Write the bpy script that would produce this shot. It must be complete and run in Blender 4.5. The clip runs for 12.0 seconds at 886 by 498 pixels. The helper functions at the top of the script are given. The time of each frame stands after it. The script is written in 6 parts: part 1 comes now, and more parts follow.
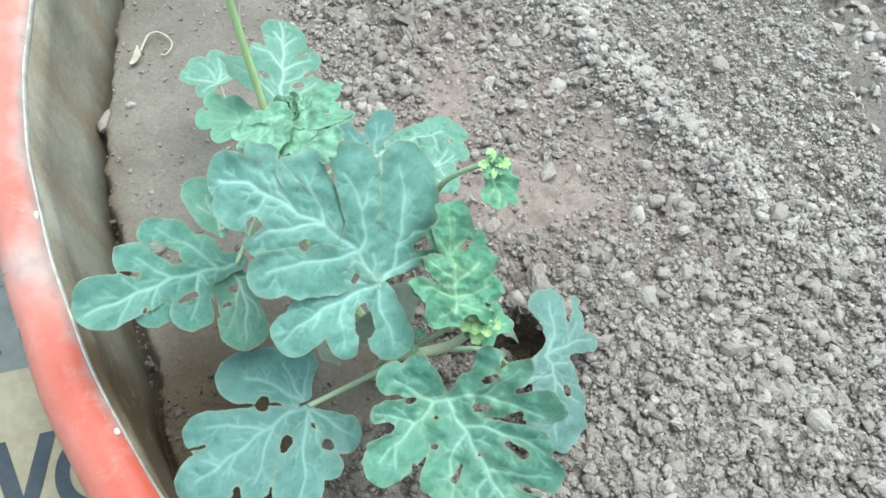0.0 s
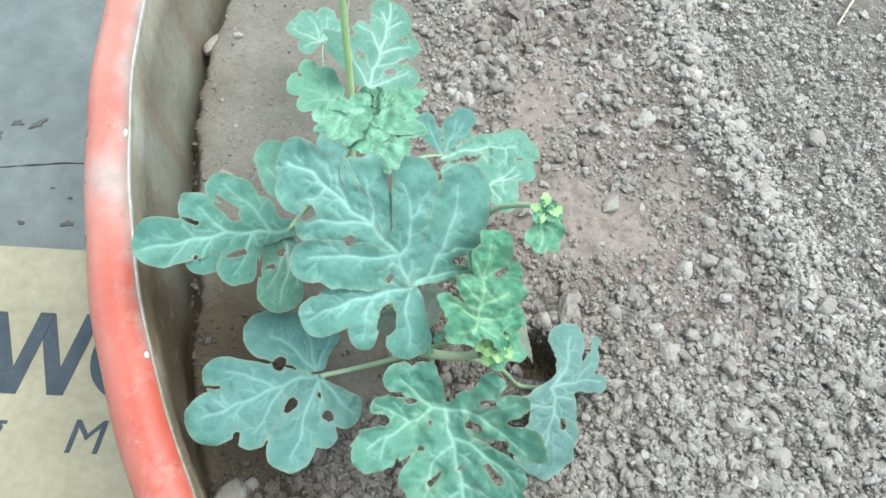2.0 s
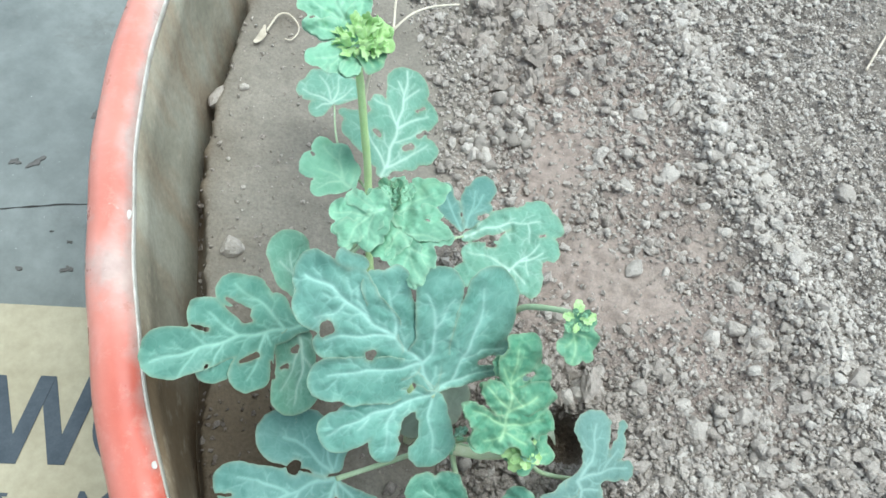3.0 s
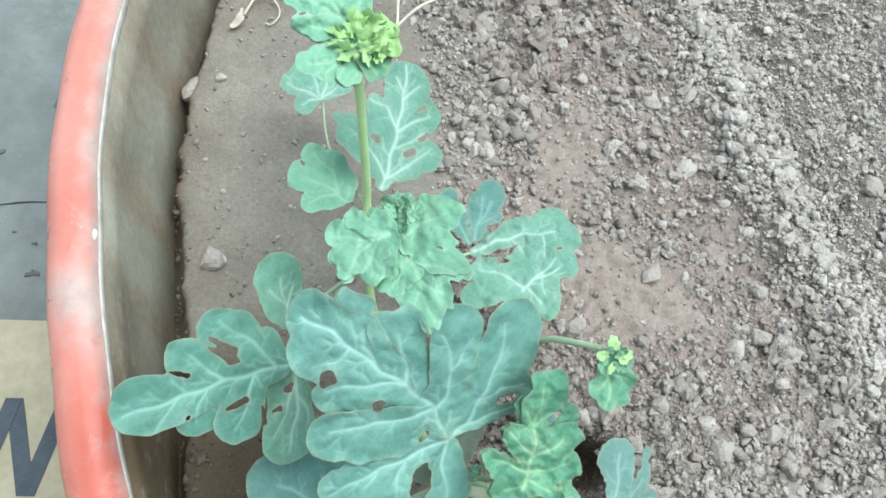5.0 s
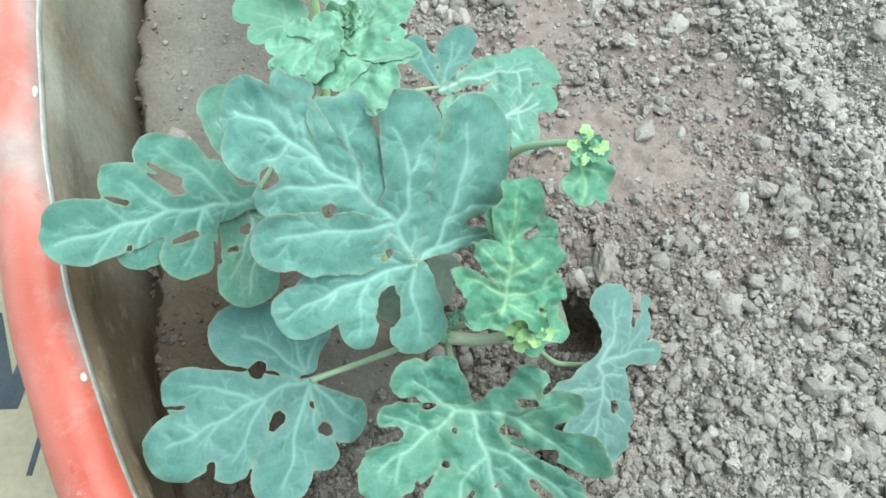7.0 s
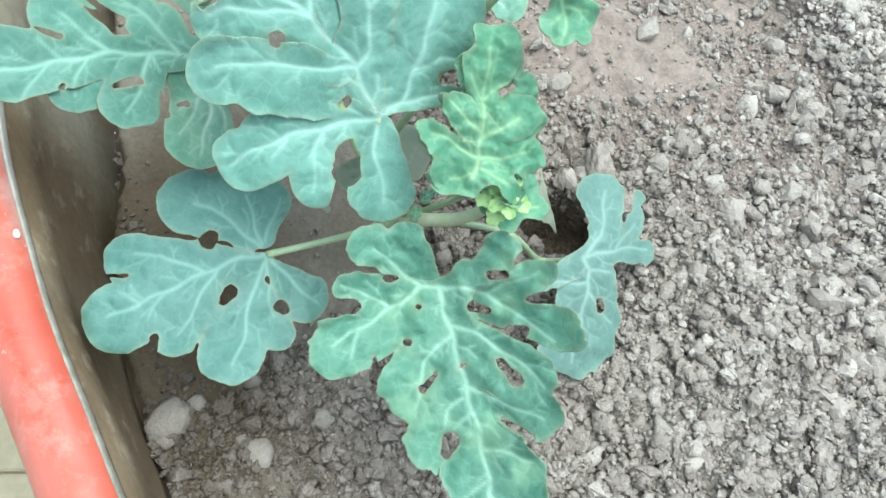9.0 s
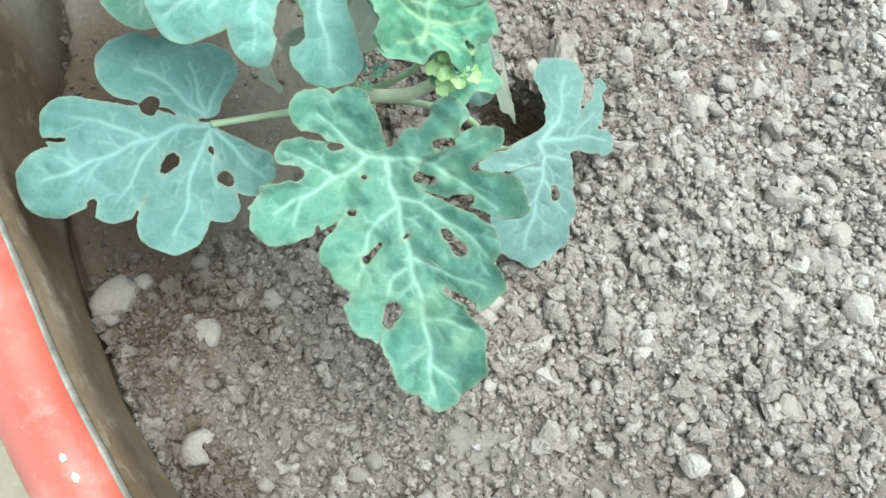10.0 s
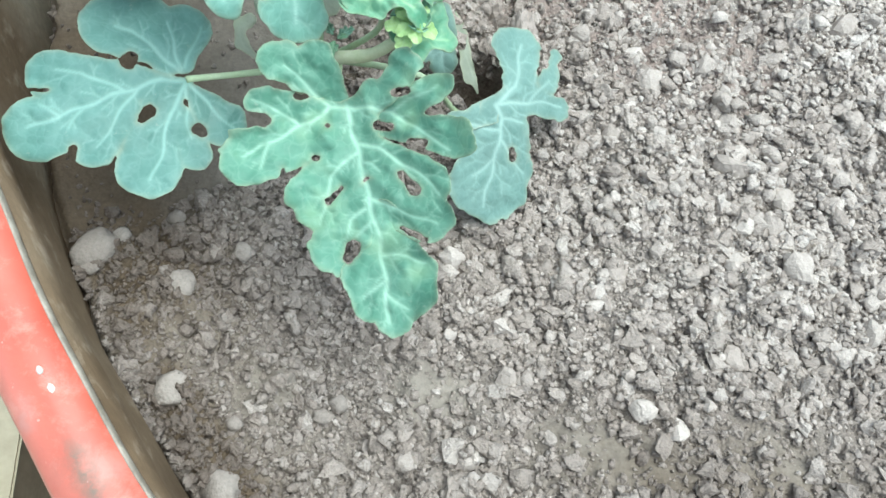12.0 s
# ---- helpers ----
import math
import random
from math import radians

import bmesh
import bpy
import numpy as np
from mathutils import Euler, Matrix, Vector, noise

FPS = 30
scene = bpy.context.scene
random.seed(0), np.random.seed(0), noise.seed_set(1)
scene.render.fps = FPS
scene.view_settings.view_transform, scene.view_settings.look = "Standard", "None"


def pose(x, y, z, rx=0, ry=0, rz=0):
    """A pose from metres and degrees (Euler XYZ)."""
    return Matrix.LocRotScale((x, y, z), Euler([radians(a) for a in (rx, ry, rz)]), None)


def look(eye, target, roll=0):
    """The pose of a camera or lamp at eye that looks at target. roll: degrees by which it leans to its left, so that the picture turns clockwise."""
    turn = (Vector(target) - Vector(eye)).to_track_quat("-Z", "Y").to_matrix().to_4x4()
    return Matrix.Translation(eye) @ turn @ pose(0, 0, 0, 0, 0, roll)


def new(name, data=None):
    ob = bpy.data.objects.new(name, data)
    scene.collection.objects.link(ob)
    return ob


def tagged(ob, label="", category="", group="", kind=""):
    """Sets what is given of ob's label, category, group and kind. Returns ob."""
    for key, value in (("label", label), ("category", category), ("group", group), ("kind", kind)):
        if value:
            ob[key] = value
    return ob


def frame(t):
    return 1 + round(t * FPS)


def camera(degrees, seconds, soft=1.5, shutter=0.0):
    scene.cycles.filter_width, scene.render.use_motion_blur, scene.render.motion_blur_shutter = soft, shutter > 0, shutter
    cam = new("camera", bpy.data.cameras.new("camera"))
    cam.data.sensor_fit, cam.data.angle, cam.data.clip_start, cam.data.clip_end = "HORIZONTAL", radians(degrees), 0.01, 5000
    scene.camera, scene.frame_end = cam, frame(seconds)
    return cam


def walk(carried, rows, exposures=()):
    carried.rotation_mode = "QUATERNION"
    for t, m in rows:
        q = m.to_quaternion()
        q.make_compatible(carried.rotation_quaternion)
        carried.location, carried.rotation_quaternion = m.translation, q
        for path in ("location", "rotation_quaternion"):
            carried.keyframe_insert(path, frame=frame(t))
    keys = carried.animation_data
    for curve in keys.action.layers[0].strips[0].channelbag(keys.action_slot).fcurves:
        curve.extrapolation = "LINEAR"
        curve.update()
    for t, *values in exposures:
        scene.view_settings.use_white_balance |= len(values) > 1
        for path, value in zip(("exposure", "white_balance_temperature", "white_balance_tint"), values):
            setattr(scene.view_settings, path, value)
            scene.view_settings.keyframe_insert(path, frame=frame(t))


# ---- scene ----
cam = camera(60.23, 12.0, soft=1.55)
PATH = [
    (0, (0.0385, 0.0333, 0.4198), (0.0921, 1.1129, -1.2629), 4.09),
    (0.5, (0.0394, 0.0041, 0.4402), (-0.0147, 1.0614, -1.2566), 6.78),
    (1, (0.0468, 0.0072, 0.4545), (-0.0056, 1.1045, -1.2168), 7.48),
    (1.5, (0.0532, 0.0128, 0.4531), (-0.1407, 1.0371, -1.2537), 5.65),
    (2, (0.0459, 0.0572, 0.4526), (-0.0476, 0.9875, -1.3154), 11.97),
    (2.5, (0.0307, 0.0817, 0.4517), (-0.0552, 0.9847, -1.3308), 12.55),
    (3, (0.0172, 0.1098, 0.4567), (-0.0613, 1.0102, -1.3274), 12.63),
    (3.2, (0.0124, 0.1175, 0.4548), (-0.0394, 1.0156, -1.3315), 14.36),
    (4.8, (-0.0076, 0.1461, 0.4299), (-0.0519, 0.9515, -1.4003), 14.83),
    (5, (-0.0045, 0.1466, 0.4271), (-0.0071, 0.9883, -1.3871), 16.11),
    (5.5, (0.0072, 0.1335, 0.4192), (0.0044, 0.9898, -1.3881), 15.07),
    (6, (0.0185, 0.1139, 0.4054), (-0.0287, 0.9649, -1.4039), 11.80),
    (6.5, (0.0275, 0.1066, 0.3896), (-0.0177, 0.9138, -1.4397), 10.47),
    (7, (0.0344, 0.1037, 0.3785), (-0.0118, 0.8959, -1.4574), 9.40),
    (7.2, (0.0355, 0.0986, 0.3712), (-0.0355, 0.8865, -1.4656), 9.33),
    (8.8, (0.0601, 0.0820, 0.3407), (0.0198, 0.8179, -1.5186), 11.87),
    (9, (0.0610, 0.0794, 0.3392), (-0.0145, 0.8163, -1.5185), 8.65),
    (9.5, (0.0665, 0.0717, 0.3370), (0.0116, 0.7430, -1.5461), 11.04),
    (10, (0.0797, 0.0619, 0.3270), (0.0857, 0.6710, -1.5780), 15.97),
    (10.5, (0.0919, 0.0482, 0.3265), (0.1436, 0.6475, -1.5809), 20.49),
    (11, (0.1007, 0.0435, 0.3277), (0.1463, 0.6302, -1.5838), 19.74),
    (11.5, (0.1020, 0.0424, 0.3334), (0.1497, 0.6343, -1.5764), 20.61),
    (12, (0.0998, 0.0329, 0.3380), (0.1123, 0.6958, -1.5489), 16.71),
]
walk(cam, [(t, look(eye, target, roll)) for t, eye, target, roll in PATH], exposures=[(0.0, 1.06, 5800, -2), (3.2, 1.03, 5800, -2), (5.0, 0.98, 5830, -1), (5.5, 0.98, 5800, -4), (6.3, 1.00, 5790, -5), (7.2, 1.00, 5780, -6), (9.5, 1.26, 5850, -2), (12.0, 1.32, 5880, 0)])

# ---- world, sun, exposure ----
world = bpy.data.worlds.new("world")
scene.world = world
world.use_nodes = True
sky = world.node_tree.nodes.new("ShaderNodeTexSky")
sky.sky_type = "NISHITA"
sky.sun_disc = False
SUN_UP, SUN_TURN = 74.0, 58.0
sky.sun_elevation, sky.sun_rotation = radians(SUN_UP), radians(SUN_TURN)
sky.dust_density = 3.0
back = world.node_tree.nodes["Background"]
back.inputs["Strength"].default_value = 0.115
haze = world.node_tree.nodes.new("ShaderNodeHueSaturation")
haze.inputs["Saturation"].default_value = 0.45
world.node_tree.links.new(sky.outputs[0], haze.inputs["Color"])
world.node_tree.links.new(haze.outputs[0], back.inputs["Color"])
sun = new("sun", bpy.data.lights.new("sun", "SUN"))
sun.data.energy, sun.data.angle, sun.data.color = 1.40, radians(58), (1.0, 0.97, 0.92)
sun.matrix_world = look((3 * math.sin(radians(SUN_TURN)) * math.cos(radians(SUN_UP)), 3 * math.cos(radians(SUN_TURN)) * math.cos(radians(SUN_UP)), 3 * math.sin(radians(SUN_UP))), (0, 0, 0))

# ---- materials ----


class Nodes:
    """Small helper to write node materials."""

    def __init__(self, name, rough=0.8, spec=0.3):
        self.mat = bpy.data.materials.new(name)
        self.mat.use_nodes = True
        self.tree = self.mat.node_tree
        self.bsdf = self.tree.nodes["Principled BSDF"]
        self.bsdf.inputs["Roughness"].default_value = rough
        self.bsdf.inputs["Specular IOR Level"].default_value = spec
        self.coord = self.tree.nodes.new("ShaderNodeTexCoord").outputs["Object"]

    def put(self, socket, value):
        if isinstance(value, bpy.types.NodeSocket):
            self.tree.links.new(value, socket)
        else:
            socket.default_value = value

    def noise(self, scale, detail=4.0, rough=0.6, stretch=None, coord=None, warp=0.0):
        n = self.tree.nodes.new("ShaderNodeTexNoise")
        n.inputs["Scale"].default_value, n.inputs["Detail"].default_value = scale, detail
        n.inputs["Roughness"].default_value, n.inputs["Distortion"].default_value = rough, warp
        src = coord or self.coord
        if stretch:
            m = self.tree.nodes.new("ShaderNodeMapping")
            m.inputs["Scale"].default_value = stretch
            self.tree.links.new(src, m.inputs["Vector"])
            src = m.outputs["Vector"]
        self.tree.links.new(src, n.inputs["Vector"])
        return n.outputs["Fac"]

    def cells(self, scale, feature="DISTANCE_TO_EDGE", warp=0.0):
        n = self.tree.nodes.new("ShaderNodeTexVoronoi")
        n.feature = feature
        n.inputs["Scale"].default_value = scale
        src = self.coord
        if warp:
            bent = self.tree.nodes.new("ShaderNodeTexNoise")
            bent.inputs["Scale"].default_value = scale * 0.9
            self.tree.links.new(src, bent.inputs["Vector"])
            shift = self.tree.nodes.new("ShaderNodeVectorMath")
            shift.operation = "MULTIPLY_ADD"
            self.tree.links.new(bent.outputs["Color"], shift.inputs[0])
            shift.inputs[1].default_value = (warp / scale,) * 3
            self.tree.links.new(src, shift.inputs[2])
            src = shift.outputs[0]
        self.tree.links.new(src, n.inputs["Vector"])
        return n.outputs["Distance"]

    def ramp(self, fac, *stops):
        n = self.tree.nodes.new("ShaderNodeValToRGB")
        while len(n.color_ramp.elements) < len(stops):
            n.color_ramp.elements.new(0.5)
        for e, (p, c) in zip(n.color_ramp.elements, stops):
            e.position = p
            e.color = (*c, 1.0) if isinstance(c, tuple) else (c, c, c, 1.0)
        self.put(n.inputs["Fac"], fac)
        return n.outputs["Color"]

    def mix(self, fac, a, b, how="MIX"):
        n = self.tree.nodes.new("ShaderNodeMix")
        n.data_type, n.blend_type = "RGBA", how
        for key, value in (("Factor", fac), ("A", a), ("B", b)):
            socket = [s for s in n.inputs if s.name == key and s.enabled and (s.type == "RGBA" or key == "Factor")][0]
            if isinstance(value, tuple):
                value = (*value, 1.0)
            self.put(socket, value)
        return [s for s in n.outputs if s.enabled and s.type == "RGBA"][0]

    def math(self, how, a, b=0.0):
        n = self.tree.nodes.new("ShaderNodeMath")
        n.operation = how
        self.put(n.inputs[0], a)
        self.put(n.inputs[1], b)
        return n.outputs[0]

    def attr(self, name):
        n = self.tree.nodes.new("ShaderNodeAttribute")
        n.attribute_name = name
        return n.outputs["Fac"]

    def random(self):
        return self.tree.nodes.new("ShaderNodeObjectInfo").outputs["Random"]

    def island(self):
        return self.tree.nodes.new("ShaderNodeNewGeometry").outputs["Random Per Island"]

    def color(self, value):
        self.put(self.bsdf.inputs["Base Color"], (*value, 1.0) if isinstance(value, tuple) else value)

    def rough(self, value):
        self.put(self.bsdf.inputs["Roughness"], value)

    def bump(self, height, strength=0.5, distance=0.001):
        n = self.tree.nodes.new("ShaderNodeBump")
        n.inputs["Strength"].default_value, n.inputs["Distance"].default_value = strength, distance
        self.put(n.inputs["Height"], height)
        last = self.bsdf.inputs["Normal"]
        if last.is_linked:
            self.tree.links.new(last.links[0].from_socket, n.inputs["Normal"])
        self.tree.links.new(n.outputs["Normal"], last)


def soil_material():
    n = Nodes("dry_soil", 0.95, 0.1)
    fine, broad = n.noise(420, 5, 0.7), n.noise(9, 4, 0.6)
    base = n.ramp(broad, (0.3, (0.200, 0.174, 0.150)), (0.55, (0.246, 0.217, 0.189)), (0.8, (0.292, 0.265, 0.234)))
    base = n.mix(n.attr("damp"), base, n.ramp(broad, (0.3, (0.186, 0.166, 0.138)), (0.7, (0.258, 0.234, 0.198))))
    base = n.mix(0.5, base, n.ramp(n.noise(42, 5, 0.7, warp=0.4), (0.30, 0.36), (0.70, 0.62)), "OVERLAY")
    base = n.mix(n.math("MULTIPLY", n.attr("clay"), 0.75), base, n.ramp(n.noise(70, 5, 0.7), (0.3, (0.258, 0.200, 0.172)), (0.7, (0.360, 0.292, 0.254))))
    # dark mud, with the shade of pit and trench mixed into the colour
    base = n.mix(n.attr("darkening"), base, n.ramp(broad, (0.3, (0.092, 0.070, 0.047)), (0.7, (0.142, 0.111, 0.078))))
    n.color(n.mix(0.55, base, n.ramp(fine, (0.25, 0.30), (0.75, 0.75)), "OVERLAY"))
    loose = n.math("SUBTRACT", 1.15, n.math("MULTIPLY", n.attr("damp"), 0.95))
    n.bump(n.math("MULTIPLY", n.cells(620, "F1"), n.math("MULTIPLY", loose, -1.0)), 0.75, 0.0014)
    n.bump(n.math("MULTIPLY", n.cells(260, "F1"), n.math("MULTIPLY", loose, -1.0)), 0.5, 0.0026)
    n.bump(n.math("MULTIPLY", n.noise(160, 5, 0.65), loose), 0.55, 0.003)
    return n.mat


def clod_material(joined, brown=False, stone=False):
    n = Nodes("soil_crumb" if joined else "brown_clod" if brown else "pale_stone" if stone else "soil_clod", 0.97, 0.05)
    pick = n.island() if joined else n.random()
    size = 1.0 if joined else 0.008
    base = n.ramp(pick, (0.0, (0.270, 0.234, 0.202)), (0.5, (0.338, 0.297, 0.259)), (0.85, (0.390, 0.347, 0.306)), (1.0, (0.472, 0.428, 0.382)))
    if joined:
        base = n.mix(n.attr("pale"), base, n.ramp(pick, (0.0, (0.430, 0.384, 0.340)), (0.6, (0.525, 0.476, 0.426)), (1.0, (0.630, 0.580, 0.524))))
        base = n.mix(n.math("MULTIPLY", n.attr("darkening"), 0.8), base, (0.130, 0.104, 0.084))
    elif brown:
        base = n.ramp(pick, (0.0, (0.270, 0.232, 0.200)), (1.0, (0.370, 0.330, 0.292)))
    elif stone:
        base = n.ramp(pick, (0.0, (0.305, 0.269, 0.235)), (1.0, (0.490, 0.446, 0.398)))
    else:
        base = n.ramp(pick, (0.0, (0.258, 0.228, 0.199)), (1.0, (0.312, 0.281, 0.247)))
    n.color(n.mix(0.5, base, n.ramp(n.noise(520 * size, 5, 0.7), (0.25, 0.32), (0.75, 0.72)), "OVERLAY"))
    n.bump(n.math("SUBTRACT", 1.0, n.cells(900 * size, "F1")), 0.5 if joined else 0.3, 0.0012)
    n.bump(n.noise(300 * size, 5, 0.65), 0.9 if joined else 0.4, 0.0024 if joined else 0.0014)
    return n.mat


def leaf_material(name, dark, light, vein, amount=0.85, rough=0.55, through_light=0.14, ripen=0.28, margin=(0.42, 0.42, 0.27)):
    n = Nodes(name, rough, 0.45)
    blotch = n.noise(70, 4, 0.6)
    base = n.ramp(blotch, (0.3, dark), (0.7, light))
    base = n.mix(0.45, base, n.ramp(n.noise(24, 3, 0.55), (0.32, 0.38), (0.68, 0.62)), "OVERLAY")
    net = n.ramp(n.cells(170, warp=1.3), (0.0, 1.0), (0.10, 0.0))
    base = n.mix(n.math("MULTIPLY", net, 0.11), base, vein)
    base = n.mix(n.math("MULTIPLY", n.attr("vein"), amount), base, vein)
    base = n.mix(n.math("MULTIPLY", n.attr("rim"), 0.40), base, margin)
    ripe = n.ramp(n.noise(34, 3, 0.5), (0.60, 0.0), (0.72, 1.0))
    base = n.mix(n.math("MULTIPLY", ripe, ripen), base, (0.30, 0.43, 0.22))
    spots = n.ramp(n.noise(260, 3, 0.7), (0.66, 0.0), (0.74, 1.0))
    base = n.mix(n.math("MULTIPLY", spots, 0.22), base, (0.40, 0.46, 0.36))
    n.color(base)
    n.rough(n.ramp(n.noise(120, 3, 0.6), (0.3, rough - 0.08), (0.7, rough + 0.12)))
    n.bump(n.cells(170, warp=1.3), 0.18, 0.0018)
    n.bump(n.noise(110, 3, 0.5), 0.42, 0.0025)
    n.bump(n.noise(900, 3, 0.6), 0.10, 0.0005)
    thin = n.tree.nodes.new("ShaderNodeBsdfTranslucent")
    n.put(thin.inputs["Color"], base)
    add = n.tree.nodes.new("ShaderNodeMixShader")
    add.inputs[0].default_value = through_light
    n.tree.links.new(n.bsdf.outputs[0], add.inputs[1])
    n.tree.links.new(thin.outputs[0], add.inputs[2])
    n.tree.links.new(add.outputs[0], n.tree.nodes["Material Output"].inputs["Surface"])
    return n.mat


def plain_material(name, dark, light, scale, rough=0.7, spec=0.3, relief=0.3, deep=0.001, stretch=None):
    n = Nodes(name, rough, spec)
    base = n.ramp(n.noise(scale, 5, 0.65, stretch), (0.3, dark), (0.7, light))
    n.color(n.mix(0.35, base, n.ramp(n.noise(scale * 9, 4, 0.7), (0.25, 0.35), (0.75, 0.68)), "OVERLAY"))
    n.bump(n.noise(scale * 6, 4, 0.6, stretch), relief, deep)
    return n.mat


def rim_material():
    n = Nodes("red_rim_paint", 0.38, 0.5)
    red = n.ramp(n.noise(40, 4, 0.6), (0.3, (0.45, 0.072, 0.042)), (0.7, (0.54, 0.112, 0.070)))
    red = n.mix(n.attr("fade"), red, n.ramp(n.noise(25, 4, 0.6), (0.3, (0.62, 0.240, 0.180)), (0.7, (0.69, 0.330, 0.270))))
    scuff = n.ramp(n.noise(75, 6, 0.75, warp=0.3), (0.52, 0.0), (0.64, 1.0))
    red = n.mix(n.math("MULTIPLY", scuff, 0.22), red, (0.70, 0.40, 0.33))
    patch = n.ramp(n.noise(38, 4, 0.6, warp=0.2), (0.25, 0.0), (0.75, 1.0))
    dust = n.ramp(n.math("ADD", n.attr("grime"), n.math("MULTIPLY", n.math("SUBTRACT", patch, 0.5), 0.8)), (0.15, 0.0), (0.72, 0.72))
    red = n.mix(dust, red, n.ramp(n.noise(90, 4, 0.6), (0.3, (0.33, 0.300, 0.270)), (0.7, (0.50, 0.455, 0.415))))
    red = n.mix(n.math("MULTIPLY", n.attr("smudge"), n.ramp(n.noise(160, 4, 0.7), (0.30, 0.25), (0.60, 0.95))), red, (0.150, 0.125, 0.095))
    grit = n.ramp(n.noise(260, 3, 0.6), (0.70, 0.0), (0.76, 1.0))
    n.color(n.mix(n.math("MULTIPLY", grit, 0.35), red, (0.78, 0.62, 0.56)))
    n.rough(n.ramp(n.noise(60, 4, 0.6), (0.3, 0.24), (0.7, 0.60)))
    n.bump(n.noise(140, 4, 0.6), 0.25, 0.0012)
    return n.mat


def chip_material():
    n = Nodes("chipped_white_edge", 0.7, 0.3)
    white = n.ramp(n.noise(60, 5, 0.65), (0.3, (0.36, 0.33, 0.28)), (0.7, (0.76, 0.73, 0.68)))
    dull = n.ramp(n.noise(110, 5, 0.7), (0.3, (0.17, 0.145, 0.11)), (0.7, (0.42, 0.385, 0.32)))
    n.color(n.mix(n.attr("worn"), white, dull))
    n.bump(n.noise(360, 4, 0.6), 0.4, 0.001)
    return n.mat


def wall_material():
    n = Nodes("muddy_tub_wall", 0.9, 0.15)
    mottle = n.noise(17, 4, 0.5)
    base = n.ramp(mottle, (0.28, (0.200, 0.184, 0.140)), (0.50, (0.300, 0.282, 0.222)), (0.75, (0.410, 0.392, 0.325)))
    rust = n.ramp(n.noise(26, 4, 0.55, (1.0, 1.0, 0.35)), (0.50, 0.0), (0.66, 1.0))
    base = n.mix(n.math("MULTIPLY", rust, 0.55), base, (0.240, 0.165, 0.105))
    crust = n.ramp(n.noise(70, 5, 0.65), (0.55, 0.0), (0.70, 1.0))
    base = n.mix(n.math("MULTIPLY", n.attr("darkening"), 0.95), base, n.ramp(mottle, (0.3, (0.090, 0.062, 0.036)), (0.7, (0.190, 0.140, 0.088))))
    base = n.mix(n.math("MULTIPLY", crust, 0.38), base, (0.413, 0.355, 0.276))
    n.color(n.mix(0.4, base, n.ramp(n.noise(240, 5, 0.7), (0.25, 0.3), (0.75, 0.72)), "OVERLAY"))
    n.bump(n.noise(150, 5, 0.7), 0.4, 0.0016)
    n.bump(mottle, 0.25, 0.006)
    return n.mat


def floor_material():
    n = Nodes("grey_cement", 0.75, 0.25)
    base = n.ramp(n.noise(7, 5, 0.65), (0.3, (0.150, 0.166, 0.160)), (0.7, (0.240, 0.258, 0.246)))
    stain = n.ramp(n.noise(15, 5, 0.7), (0.58, 0.0), (0.72, 1.0))
    base = n.mix(n.math("MULTIPLY", stain, 0.5), base, (0.12, 0.115, 0.105))
    base = n.mix(0.45, base, n.ramp(n.noise(38, 5, 0.7), (0.30, 0.34), (0.70, 0.64)), "OVERLAY")
    speck = n.ramp(n.noise(240, 2, 0.6), (0.72, 0.0), (0.76, 1.0))
    n.color(n.mix(n.math("MULTIPLY", speck, 0.6), base, (0.55, 0.55, 0.52)))
    n.bump(n.noise(120, 5, 0.7), 0.3, 0.001)
    return n.mat


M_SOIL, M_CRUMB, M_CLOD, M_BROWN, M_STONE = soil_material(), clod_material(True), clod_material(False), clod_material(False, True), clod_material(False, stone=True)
M_RIM, M_WALL, M_FLOOR = rim_material(), wall_material(), floor_material()
M_CHIP = chip_material()
M_CARD = plain_material("brown_cardboard", (0.340, 0.300, 0.205), (0.430, 0.385, 0.275), 14, 0.85, 0.15, 0.15, 0.0006)
M_CARD_SIDE = plain_material("cardboard_side", (0.28, 0.22, 0.15), (0.36, 0.29, 0.20), 25, 0.9, 0.1, 0.2)
M_INK = plain_material("faded_navy_ink", (0.060, 0.072, 0.085), (0.090, 0.104, 0.118), 60, 0.8, 0.1, 0.1, 0.0003)
M_CRACK = plain_material("dark_crack", (0.03, 0.03, 0.03), (0.06, 0.055, 0.05), 90, 0.95, 0.05)
M_MUD = plain_material("dried_mud", (0.110, 0.105, 0.098), (0.155, 0.148, 0.140), 120, 0.95, 0.05)
M_BLUE = leaf_material("blue_green_leaf", (0.122, 0.286, 0.222), (0.206, 0.406, 0.328), (0.440, 0.680, 0.590), ripen=0.0)
M_MIST = leaf_material("misty_blue_green_leaf", (0.084, 0.206, 0.170), (0.140, 0.284, 0.242), (0.280, 0.475, 0.412), ripen=0.0)
M_TEAL = leaf_material("teal_green_leaf", (0.084, 0.226, 0.168), (0.146, 0.316, 0.246), (0.340, 0.570, 0.460), ripen=0.12)
M_GREEN = leaf_material("mid_green_leaf", (0.072, 0.206, 0.136), (0.130, 0.298, 0.210), (0.370, 0.590, 0.450), ripen=0.30)
M_BRIGHT = leaf_material("bright_green_leaf", (0.190, 0.425, 0.268), (0.285, 0.545, 0.366), (0.460, 0.700, 0.500), 0.7, 0.6, 0.16, margin=(0.50, 0.66, 0.48))
M_YOUNG = leaf_material("fresh_green_leaf", (0.075, 0.245, 0.140), (0.150, 0.370, 0.228), (0.380, 0.590, 0.340), 0.9, 0.5, 0.14, ripen=0.10)
